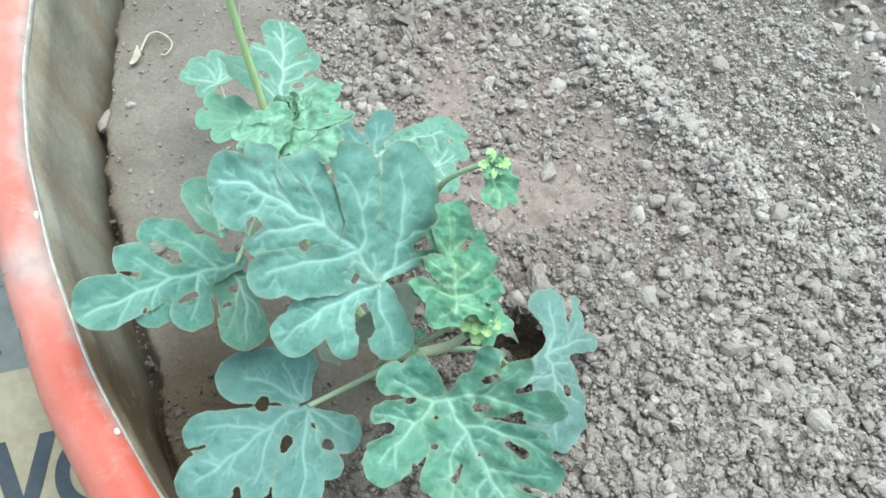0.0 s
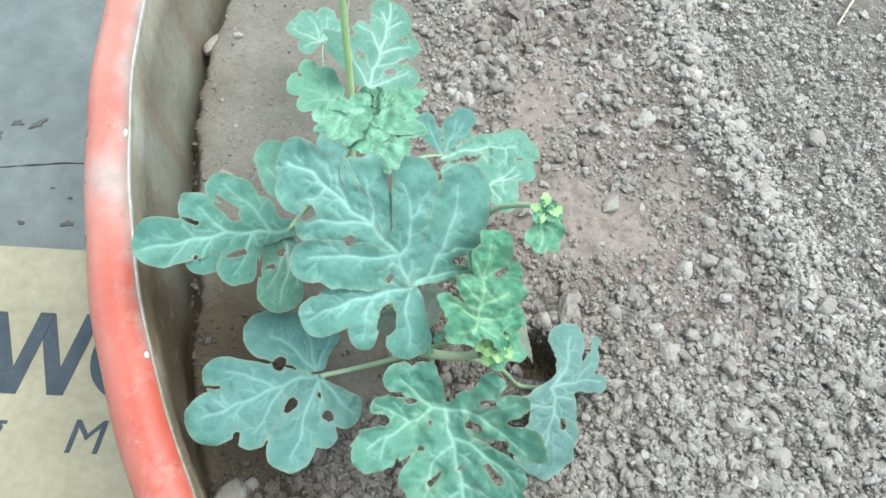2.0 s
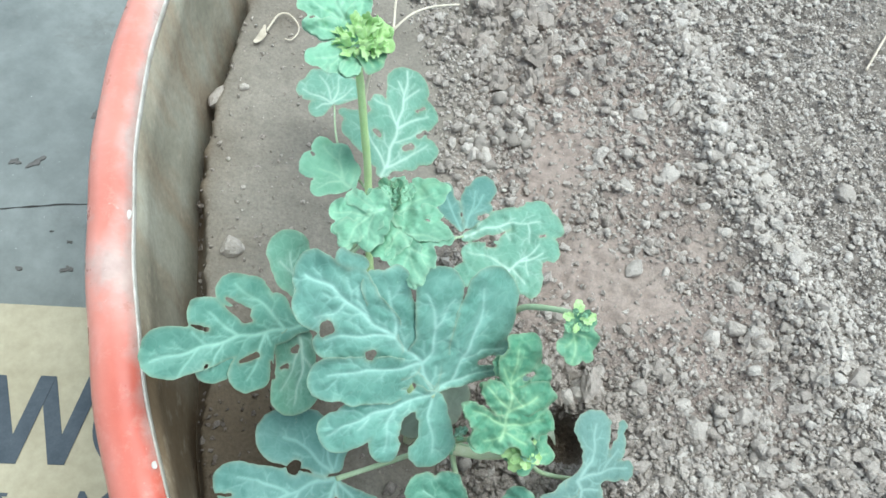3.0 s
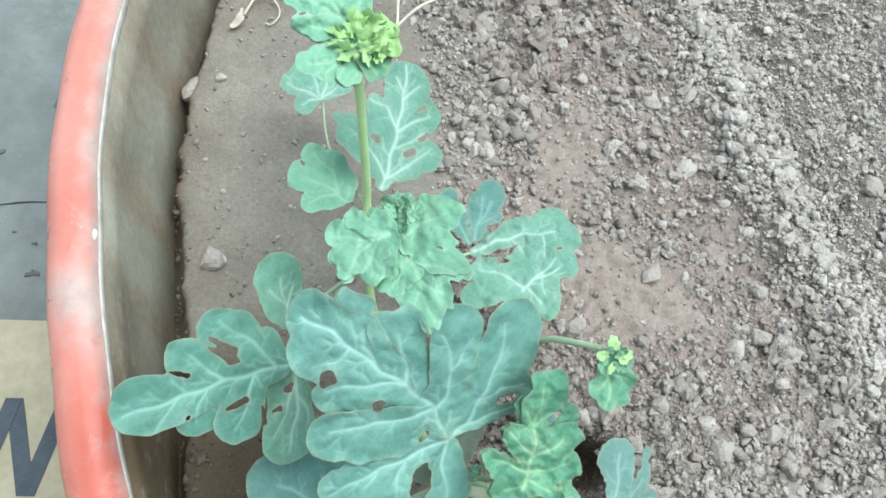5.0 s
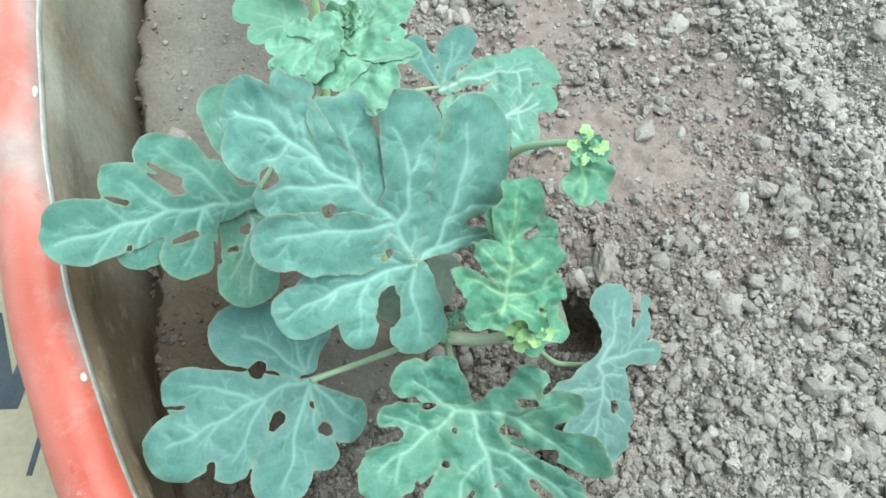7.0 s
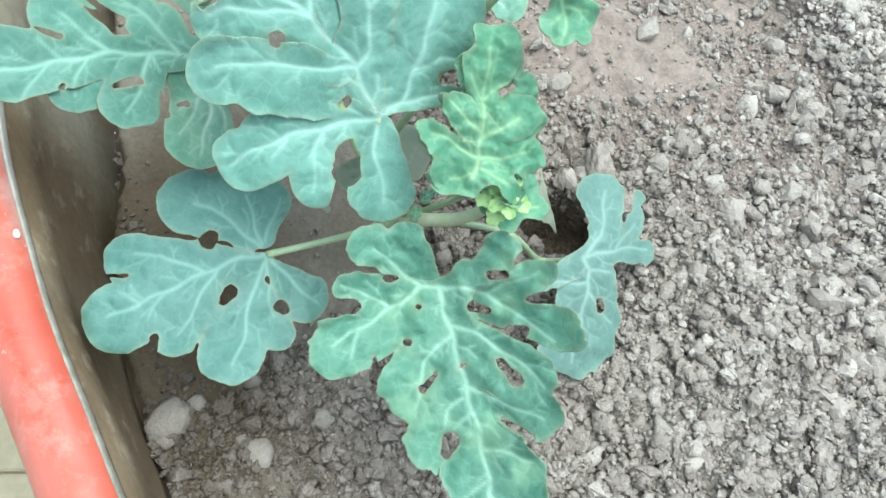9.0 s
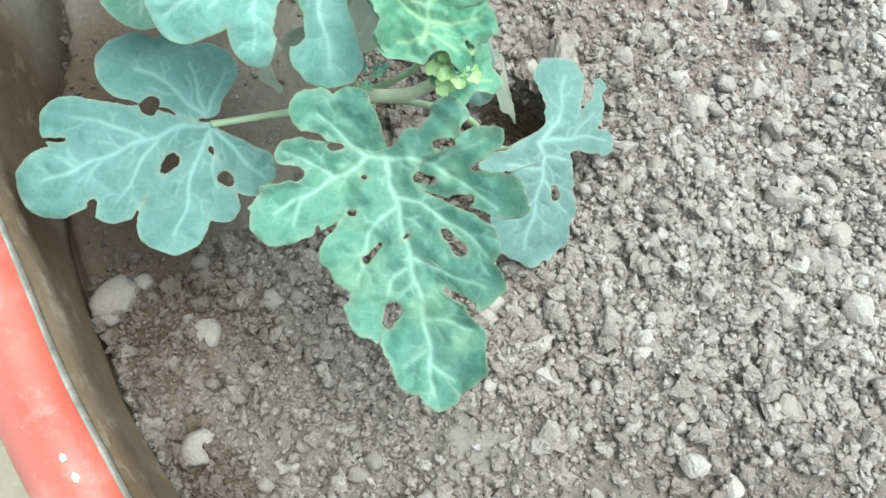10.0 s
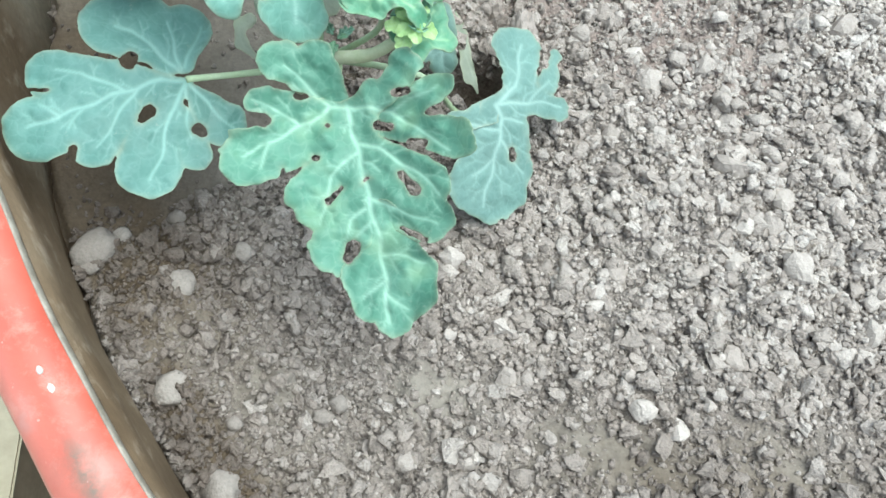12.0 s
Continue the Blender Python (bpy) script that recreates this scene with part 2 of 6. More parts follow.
M_TIP = leaf_material("yellow_green_leaf", (0.400, 0.640, 0.225), (0.560, 0.780, 0.350), (0.560, 0.780, 0.440), 0.6, 0.5, 0.22, margin=(0.56, 0.74, 0.40))
M_GREY = leaf_material("grey_green_leaf", (0.122, 0.238, 0.202), (0.175, 0.304, 0.262), (0.356, 0.526, 0.464), ripen=0.0)
M_OLD = leaf_material("pale_old_leaf", (0.225, 0.262, 0.195), (0.290, 0.330, 0.250), (0.330, 0.375, 0.285))
M_DUSTY = leaf_material("dusty_pale_green_leaf", (0.118, 0.272, 0.190), (0.180, 0.356, 0.262), (0.500, 0.670, 0.560), ripen=0.1)
M_STEM = plain_material("pale_green_stem", (0.330, 0.440, 0.260), (0.430, 0.530, 0.350), 90, 0.5, 0.35)
M_PALE = plain_material("pale_main_stem", (0.540, 0.620, 0.370), (0.660, 0.700, 0.500), 90, 0.5, 0.35)
M_SHOOT = plain_material("lime_green_stem", (0.470, 0.650, 0.280), (0.570, 0.730, 0.370), 90, 0.45, 0.35)
M_STRAW = plain_material("dry_straw", (0.55, 0.48, 0.38), (0.68, 0.61, 0.50), 90, 0.8, 0.2)

# ---- tools ----
TABLE = np.random.RandomState(7).rand(256, 256)


def value_noise(x, y):
    """Smooth noise from 0 to 1 on arrays."""
    xi, yi = np.floor(x).astype(int), np.floor(y).astype(int)
    u, v = x - xi, y - yi
    u, v = u * u * (3 - 2 * u), v * v * (3 - 2 * v)
    a, b = TABLE[xi % 256, yi % 256], TABLE[(xi + 1) % 256, yi % 256]
    c, d = TABLE[xi % 256, (yi + 1) % 256], TABLE[(xi + 1) % 256, (yi + 1) % 256]
    return (a * (1 - u) + b * u) * (1 - v) + (c * (1 - u) + d * u) * v


def fbm(x, y, octaves=4):
    total, amp, norm = 0.0, 1.0, 0.0
    for k in range(octaves):
        total = total + amp * value_noise(x * 2 ** k + 13.7 * k, y * 2 ** k + 7.3 * k)
        norm, amp = norm + amp, amp * 0.5
    return total / norm


def mesh_from(name, verts, faces, material, smooth=True):
    me = bpy.data.meshes.new(name)
    me.from_pydata([tuple(v) for v in verts], [], [tuple(int(i) for i in f) for f in faces])
    me.materials.append(material)
    me.polygons.foreach_set("use_smooth", [smooth] * len(me.polygons))
    me.update()
    return me


def tri_mesh(name, verts, tris, material, smooth=True):
    """A mesh from large arrays of corners and triangles."""
    me = bpy.data.meshes.new(name)
    me.vertices.add(len(verts))
    me.vertices.foreach_set("co", np.asarray(verts, np.float32).ravel())
    me.loops.add(len(tris) * 3)
    me.loops.foreach_set("vertex_index", np.asarray(tris, np.int32).ravel())
    me.polygons.add(len(tris))
    me.polygons.foreach_set("loop_start", np.arange(len(tris), dtype=np.int32) * 3)
    me.polygons.foreach_set("use_smooth", np.full(len(tris), smooth))
    me.materials.append(material)
    me.update(calc_edges=True)
    me.validate()
    return me


def under(name, me, parent, label="", m=None):
    """A part: one mesh object under a thing or a part."""
    ob = new(name, me)
    ob.parent = parent
    if m is not None:
        ob.matrix_basis = m
    return tagged(ob, label)


def part(name, bm, material, parent, label="", smooth=False):
    me = bpy.data.meshes.new(name)
    bm.to_mesh(me)
    bm.free()
    me.materials.append(material)
    me.polygons.foreach_set("use_smooth", [smooth] * len(me.polygons))
    return under(name, me, parent, label)


def tube_mesh(name, points, radii, material, sides=10):
    """A round stem along a smooth line through points."""
    pts = [Vector(p) for p in points]
    line, thick = [], []
    for i in range(len(pts) - 1):
        p0, p1, p2, p3 = pts[max(i - 1, 0)], pts[i], pts[i + 1], pts[min(i + 2, len(pts) - 1)]
        for s in np.linspace(0, 1, 9)[: 9 if i == len(pts) - 2 else 8]:
            line.append(0.5 * ((2 * p1) + (p2 - p0) * s + (2 * p0 - 5 * p1 + 4 * p2 - p3) * s * s + (3 * p1 - p0 - 3 * p2 + p3) * s ** 3))
            thick.append(radii[i] * (1 - s) + radii[i + 1] * s)
    verts, faces = [], []
    side = Vector((0.3, 0.9, 0.2))
    for k, p in enumerate(line):
        ahead = (line[min(k + 1, len(line) - 1)] - line[max(k - 1, 0)]).normalized()
        side = (side - ahead * side.dot(ahead)).normalized()
        up = ahead.cross(side)
        for j in range(sides):
            a = math.tau * j / sides
            r = thick[k] * (1 + 0.06 * math.cos(5 * a) + 0.04 * math.sin(k * 0.9))
            verts.append(p + side * math.cos(a) * r + up * math.sin(a) * r)
    for k in range(len(line) - 1):
        for j in range(sides):
            a, b = k * sides + j, k * sides + (j + 1) % sides
            faces.append((a, b, b + sides, a + sides))
    faces.append(tuple(range(sides))[::-1])
    faces.append(tuple(range((len(line) - 1) * sides, len(line) * sides)))
    return mesh_from(name, verts, faces, material)


def capsule(px, py, c):
    x0, y0, r0, x1, y1, r1 = c
    dx, dy = x1 - x0, y1 - y0
    s = np.clip(((px - x0) * dx + (py - y0) * dy) / (dx * dx + dy * dy + 1e-9), 0, 1)
    return np.hypot(px - x0 - s * dx, py - y0 - s * dy) - (r0 + (r1 - r0) * s)


def leaf_field(px, py, lobes, holes, ragged, seed):
    """Signed distance to the lobed outline, in millimetres, negative inside."""
    total = np.full(px.shape, 1e3)
    for c in lobes:
        d = capsule(px, py, c)
        h = np.clip(0.5 + 0.5 * (total - d) / 1.1, 0, 1)
        total = total * (1 - h) + d * h - 1.1 * h * (1 - h)
    total = total + ragged * 2.6 * (fbm(px * 0.15 + seed, py * 0.15 + seed * 1.7, 3) - 0.5)
    for c in holes:
        total = np.maximum(total, -capsule(px, py, c) - 1.2 * (fbm(px * 0.5 + seed, py * 0.5, 2) - 0.5))
    return total


def side_veins(veins):
    """Adds thinner side veins along each main vein."""
    made = []
    for x0, y0, x1, y1, w in veins:
        length = math.hypot(x1 - x0, y1 - y0)
        count = int(length // 6.0)
        for k in range(count):
            s = (k + 0.5 + 0.25 * math.sin(5.3 * k + y0)) / count
            side = 1 if (k + int(x0)) % 2 else -1
            a = math.atan2(y1 - y0, x1 - x0) + side * radians(50 + 12 * math.sin(3.1 * k + x0))
            reach = (5.0 + 0.16 * length) * (1.15 - 0.4 * s) * (1 + 0.3 * math.sin(7.7 * k + x1))
            px, py = x0 + (x1 - x0) * s, y0 + (y1 - y0) * s
            mx, my = px + math.cos(a) * reach * 0.55, py + math.sin(a) * reach * 0.55
            b = a - side * radians(30)
            made.append((px, py, mx, my, 0.42 * w))
            made.append((mx, my, mx + math.cos(b) * reach * 0.6, my + math.sin(b) * reach * 0.6, 0.32 * w))
            c = a + side * radians(34)
            made.append((mx, my, mx + math.cos(c) * reach * 0.4, my + math.sin(c) * reach * 0.4, 0.26 * w))
    return list(veins) + made


def sheet(lobes, holes, step, ragged, seed):
    """The flat outline of a blade, cut into small faces: corners in millimetres and rings of indices."""
    box = np.array([(min(c[0] - c[2], c[3] - c[5]), max(c[0] + c[2], c[3] + c[5]), min(c[1] - c[2], c[4] - c[5]), max(c[1] + c[2], c[4] + c[5])) for c in lobes])
    xs, ys = np.arange(box[:, 0].min() - 3, box[:, 1].max() + 3, step), np.arange(box[:, 2].min() - 3, box[:, 3].max() + 3, step)
    gx, gy = np.meshgrid(xs, ys, indexing="ij")
    field = leaf_field(gx, gy, lobes, holes, ragged, seed)
    index, flat, faces = {}, [], []
    some = (field[:-1, :-1] < 0) | (field[1:, :-1] < 0) | (field[1:, 1:] < 0) | (field[:-1, 1:] < 0)

    def corner(i, j):
        key = (i, j, 0)
        if key not in index:
            index[key] = len(flat)
            flat.append((xs[i], ys[j]))
        return index[key]

    def crossing(a, b):
        key = (min(a, b), max(a, b))
        if key not in index:
            fa, fb = field[a], field[b]
            s = min(max(fa / (fa - fb), 0.02), 0.98)
            index[key] = len(flat)
            flat.append((xs[a[0]] + (xs[b[0]] - xs[a[0]]) * s, ys[a[1]] + (ys[b[1]] - ys[a[1]]) * s))
        return index[key]

    for i, j in np.argwhere(some).tolist():
        ring = ((i, j), (i + 1, j), (i + 1, j + 1), (i, j + 1))
        inside = [field[c] < 0 for c in ring]
        poly = []
        for k in range(4):
            a, b = ring[k], ring[(k + 1) % 4]
            if inside[k]:
                poly.append(corner(*a))
            if inside[k] != inside[(k + 1) % 4]:
                poly.append(crossing(a, b))
        if len(poly) >= 3:
            faces.append(poly)
    p = np.array(flat)
    return p[:, 0], p[:, 1], faces, leaf_field(p[:, 0], p[:, 1], lobes, holes, ragged, seed)


def leaf_mesh(name, material, lobes, holes=(), veins=(), step=0.7, pucker=1.6, ruffle=1.0, cup=0.0, bend=0.0, ragged=1.0, wave=1.5, seed=0.0, thick=0.5, crinkle=0.0, layers=(), bow=(0, 0, 0, 0, 0, 0)):
    """A lobed leaf blade in metres, its base at the origin and its midrib along x, with a real thickness.
    A layer is a group of lobes that lies over the rest (or under it: lift below 0): (lift, root x, root y, tip x, tip y, lobes). bow: slopes, curvature and how far it is a funnel about its base."""
    xs, ys, edges, faces, lifted = [], [], [], [], []
    tops = [(group, (tx, ty, rx, ry, lift)) for lift, rx, ry, tx, ty, group in layers]
    for group, top in ((lobes, None), *tops):
        x, y, rings, edge = sheet(group, holes, step, ragged, seed)
        start = sum(len(q) for q in xs)
        faces += [[v + start for v in ring] for ring in rings]
        up = np.zeros(len(x))
        if top:
            x0, y0, x1, y1, lift = top
            s = ((x - x1) * (x0 - x1) + (y - y1) * (y0 - y1)) / ((x0 - x1) ** 2 + (y0 - y1) ** 2)
            up = lift * np.clip((s - 0.3) * 1.4, 0, 1) ** 0.8 + 0.35 * lift * np.exp(edge / 4.0) * np.clip(s * 1.5 - 0.5, 0, 1) - 1.4 * np.clip(0.5 - s, 0, 1.2)
        xs.append(x), ys.append(y), edges.append(edge), lifted.append(up)
    x, y, edge, up = np.concatenate(xs), np.concatenate(ys), np.concatenate(edges), np.concatenate(lifted)
    near, mark = np.full(len(x), 30.0), np.zeros(len(x))
    for c in side_veins(veins):
        d = capsule(x + 0.5 * np.sin(y * 0.45 + seed), y + 0.5 * np.sin(x * 0.4 + seed), (c[0], c[1], 0, c[2], c[3], 0))
        run = np.hypot(x - c[0], y - c[1]) / (math.hypot(c[2] - c[0], c[3] - c[1]) + 0.1)
        thin = 1.0 - 0.40 * np.clip(run, 0, 1)
        near = np.minimum(near, d + (0 if c[4] > 1.3 else 1.6))
        core = np.exp(-(d / (0.25 * c[4] * thin + 0.32)) ** 2) * min(1.0, 0.22 + 0.42 * c[4]) * (0.45 + 0.55 * thin)
        halo = 0.20 * min(1.0, c[4] / 2) * np.exp(-(d / (1.2 + 0.9 * c[4])) ** 2)
        mark = np.maximum(mark, np.minimum(core + halo, 1))
    z = pucker * (1 - np.exp(-near / 4.5)) + cup * y * y / 100 + bend * x * x / 100
    z = z + wave * 2 * (fbm(x * 0.035 + seed, y * 0.035 + 3 * seed, 2) - 0.5)
    z = z + crinkle * 2 * (fbm(x * 0.20 + 5 * seed, y * 0.20 + seed, 2) - 0.5)
    z = z + 0.45 * max(crinkle - 1.0, 0) * 2 * (fbm(x * 0.55 + seed, y * 0.55 + 2 * seed, 2) - 0.5)
    rim = np.exp(edge / 6.0)
    z = z + ruffle * rim * 5.0 * (fbm(x * 0.11 + 2 * seed, y * 0.11 + seed, 2) - 0.5) + up
    z = z + bow[0] * x + bow[1] * y + (bow[2] * x * x + bow[3] * x * y + bow[4] * y * y) / 100 + bow[5] * (np.sqrt(x * x + y * y + 36) - 6)
    n = len(x)
    top = np.c_[x, y, z] / 1000
    low = np.c_[x, y, z - thick] / 1000
    both = [list(f) for f in faces] + [[v + n for v in reversed(f)] for f in faces]
    count = {}
    for f in faces:
        for k in range(len(f)):
            count[(f[k], f[(k + 1) % len(f)])] = 1
    for a, b in count:
        if (b, a) not in count:
            both.append([b, a, a + n, b + n])
    me = mesh_from(name, np.r_[top, low], both, material)
    for key, values in (("vein", mark), ("rim", np.exp(edge / 0.75))):
        layer = me.attributes.new(key, "FLOAT", "POINT")
        layer.data.foreach_set("value", np.r_[values, values].astype(np.float32))
    return me


def turned(at):
    return pose(*at)


# ---- tub, soil, floor ----
CX, CY, R_IN, RIM_Z = 0.4573, 0.5617, 0.6864, 0.0815
FLOOR_Z = -0.200


def wet_and_shade(x, y):
    """Dark soil: watered mud, and shade painted into the pit and the wall trench."""
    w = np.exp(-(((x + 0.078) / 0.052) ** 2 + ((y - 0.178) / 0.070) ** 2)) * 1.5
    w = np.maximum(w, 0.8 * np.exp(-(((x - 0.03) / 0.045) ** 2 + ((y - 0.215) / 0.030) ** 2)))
    # shade of the pit, painted on in the pit's own outline
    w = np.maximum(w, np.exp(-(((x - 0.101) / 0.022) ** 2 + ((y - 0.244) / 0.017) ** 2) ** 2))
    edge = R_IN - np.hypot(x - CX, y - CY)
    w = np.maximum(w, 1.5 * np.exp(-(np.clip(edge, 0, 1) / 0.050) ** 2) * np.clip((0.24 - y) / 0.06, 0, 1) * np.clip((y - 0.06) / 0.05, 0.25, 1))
    # darker towards the near right corner
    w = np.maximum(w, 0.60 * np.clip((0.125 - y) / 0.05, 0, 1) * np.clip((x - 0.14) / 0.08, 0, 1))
    # trench at the wall's foot: its shade is put in as colour
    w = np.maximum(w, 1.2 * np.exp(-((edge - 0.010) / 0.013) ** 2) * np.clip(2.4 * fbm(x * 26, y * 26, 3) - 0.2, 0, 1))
    # patchy dark stains on the strip beside the wall
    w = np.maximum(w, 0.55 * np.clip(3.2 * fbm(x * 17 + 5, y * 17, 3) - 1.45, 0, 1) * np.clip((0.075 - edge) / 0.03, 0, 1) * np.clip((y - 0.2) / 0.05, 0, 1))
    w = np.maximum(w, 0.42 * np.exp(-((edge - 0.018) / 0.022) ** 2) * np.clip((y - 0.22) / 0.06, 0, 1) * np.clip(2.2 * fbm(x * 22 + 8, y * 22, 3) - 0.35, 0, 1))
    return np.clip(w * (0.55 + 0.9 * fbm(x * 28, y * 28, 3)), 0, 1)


def lean_in(x, y):
    """How far the wall stands in from the rim at the soil, by bearing, and how high the soil lies there."""
    a = np.degrees(np.arctan2(np.asarray(y) - CY, np.asarray(x) - CX))
    return np.interp(a, (-168, -156, -149, -145, -139, -134), (0.0085, 0.0080, 0.0055, 0.0005, -0.0040, -0.0070)), np.interp(a, (-168, -145, -133, -110), (0.0, 0.001, 0.005, 0.004))


def revolved(name, profile, material, steps=300, wobble=0.0008, close=False, leaning=False):
    """A ring about the tub's middle: profile of (radius, height)."""
    verts, faces = [], []
    m = len(profile)
    for k in range(steps):
        a = math.tau * k / steps
        ca, sa = math.cos(a), math.sin(a)
        lean = float(lean_in(CX + ca, CY + sa)[0]) if leaning else 0.0
        for r, z in profile:
            w = wobble * math.sin(7 * a + 1.3) + wobble * 0.6 * math.sin(23 * a + z * 40) + wobble * 0.4 * math.sin(61 * a)
            r = r - lean * min(max(1 - z / 0.07, 0), 1.5)
            verts.append((CX + (r + w) * ca, CY + (r + w) * sa, z + 0.6 * w))
    for k in range(steps):
        b = (k + 1) % steps
        for j in range(m if close else m - 1):
            j2 = (j + 1) % m
            faces.append((k * m + j, b * m + j, b * m + j2, k * m + j2))
    return mesh_from(name, verts, faces, material)


floor = new("floor", mesh_from("floor", [(-60, -60, FLOOR_Z), (60, -60, FLOOR_Z), (60, 60, FLOOR_Z), (-60, 60, FLOOR_Z)], [(0, 1, 2, 3)], M_FLOOR))
tagged(floor, "bare grey cement floor, stained and cracked", "floor", kind="structure")

tub = new("planter_tub")
tagged(tub, "large round planter tub with a worn red rim, filled with soil", "planter")
R = R_IN
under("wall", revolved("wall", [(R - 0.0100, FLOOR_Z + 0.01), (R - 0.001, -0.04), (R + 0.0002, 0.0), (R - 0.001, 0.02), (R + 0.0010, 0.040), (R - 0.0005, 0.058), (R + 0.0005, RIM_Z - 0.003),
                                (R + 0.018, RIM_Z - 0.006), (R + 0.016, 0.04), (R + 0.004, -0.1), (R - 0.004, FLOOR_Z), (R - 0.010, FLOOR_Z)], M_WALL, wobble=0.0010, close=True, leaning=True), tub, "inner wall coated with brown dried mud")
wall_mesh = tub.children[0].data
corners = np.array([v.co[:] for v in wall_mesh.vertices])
# the wall turns darker and browner on the near side, unevenly
layer = wall_mesh.attributes.new("darkening", "FLOAT", "POINT")
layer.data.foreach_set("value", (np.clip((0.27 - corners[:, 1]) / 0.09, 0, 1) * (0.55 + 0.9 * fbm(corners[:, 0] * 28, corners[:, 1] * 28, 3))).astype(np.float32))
lip = under("rim", revolved("rim", [(R + 0.0022, RIM_Z - 0.004), (R + 0.0022, RIM_Z + 0.0018), (R + 0.0065, RIM_Z + 0.0050), (R + 0.0131, RIM_Z + 0.0066), (R + 0.0191, RIM_Z + 0.0052),
                              (R + 0.0245, RIM_Z + 0.0008), (R + 0.0275, RIM_Z - 0.006), (R + 0.0279, RIM_Z - 0.018), (R + 0.0267, RIM_Z - 0.026), (R + 0.0213, RIM_Z - 0.026), (R + 0.0213, RIM_Z - 0.010)], M_RIM, 400, close=True), tub, "rounded red lip, faded and dusty")
rim_mesh = lip.data
corners = np.array([v.co[:] for v in rim_mesh.vertices])
bearing = np.degrees(np.arctan2(corners[:, 1] - CY, corners[:, 0] - CX))
patchy = fbm(corners[:, 0] * 22, corners[:, 1] * 22, 4)
out = np.hypot(corners[:, 0] - CX, corners[:, 1] - CY) - R
fade = np.interp(bearing, (-180, -166, -158, -152, -147, -141, -130, -115), (0.66, 0.66, 0.62, 0.50, 0.15, 0.04, 0.08, 0.10)) + np.interp(bearing, (-150, -140), (1.1, 0.45)) * (patchy - 0.5) + (0.32 + 0.08 * np.clip((bearing + 142) / 8, 0, 1)) * np.clip((out - 0.013) / 0.008, 0, 1)
grime = np.interp(bearing, (-158, -148, -144, -140, -130), (0.85, 0.80, 0.50, 0.25, 0.0)) * np.clip(1.25 - out / 0.009, 0, 1)
grime = np.maximum(grime, 0.72 * np.exp(-((bearing + 151.3) / 2.0) ** 2) * np.clip(2.2 - out / 0.012, 0.25, 1))
smudge = np.clip(1.5 * np.exp(-((bearing + 129.2) / 1.0) ** 2 - ((out - 0.0125) / 0.0055) ** 2), 0, 1)
for key, values in (("smudge", smudge), ("fade", np.clip(fade, 0, 1)), ("grime", np.clip(grime, 0, 1))):
    layer = rim_mesh.attributes.new(key, "FLOAT", "POINT")
    layer.data.foreach_set("value", values.astype(np.float32))
edge_ring = under("rim_edge", revolved("rim_edge", [(R + 0.0014, RIM_Z - 0.005), (R + 0.0011, RIM_Z - 0.001), (R + 0.0013, RIM_Z + 0.0014), (R + 0.0017, RIM_Z + 0.0021), (R + 0.0024, RIM_Z + 0.0017), (R + 0.0024, RIM_Z - 0.004)], M_CHIP, 900, 0.0006, True), tub, "thin chipped white inner edge")
edge_mesh = edge_ring.data
corners = np.array([v.co[:] for v in edge_mesh.vertices])
layer = edge_mesh.attributes.new("worn", "FLOAT", "POINT")
layer.data.foreach_set("value", np.interp(np.degrees(np.arctan2(corners[:, 1] - CY, corners[:, 0] - CX)), (-150, -140), (0.0, 1.0)).astype(np.float32))

XB_Y = (-0.2, 0.05, 0.10, 0.13, 0.20, 0.30, 0.36, 0.47, 0.53, 0.8)
XB_X = (-0.3, -0.12, -0.06, -0.02, 0.03, 0.00, -0.012, -0.05, -0.085, -0.15)
SMOOTH = [(0.050, 0.425, 0.025, 0.045), (0.095, 0.355, 0.045, 0.030), (0.142, 0.352, 0.030, 0.025), (0.300, 0.645, 0.030, 0.060), (0.114, 0.087, 0.025, 0.018),
          (0.199, 0.081, 0.042, 0.018), (0.285, 0.096, 0.050, 0.020), (0.007, 0.087, 0.016, 0.016), (0.045, 0.067, 0.020, 0.014), (0.170, 0.400, 0.02, 0.02)]


RIDGE_Y = (0.10, 0.25, 0.346, 0.40, 0.43, 0.46, 0.494, 0.54, 0.60, 0.75)
RIDGE_X = (0.25, 0.275, 0.270, 0.229, 0.204, 0.184, 0.168, 0.146, 0.115, 0.06)


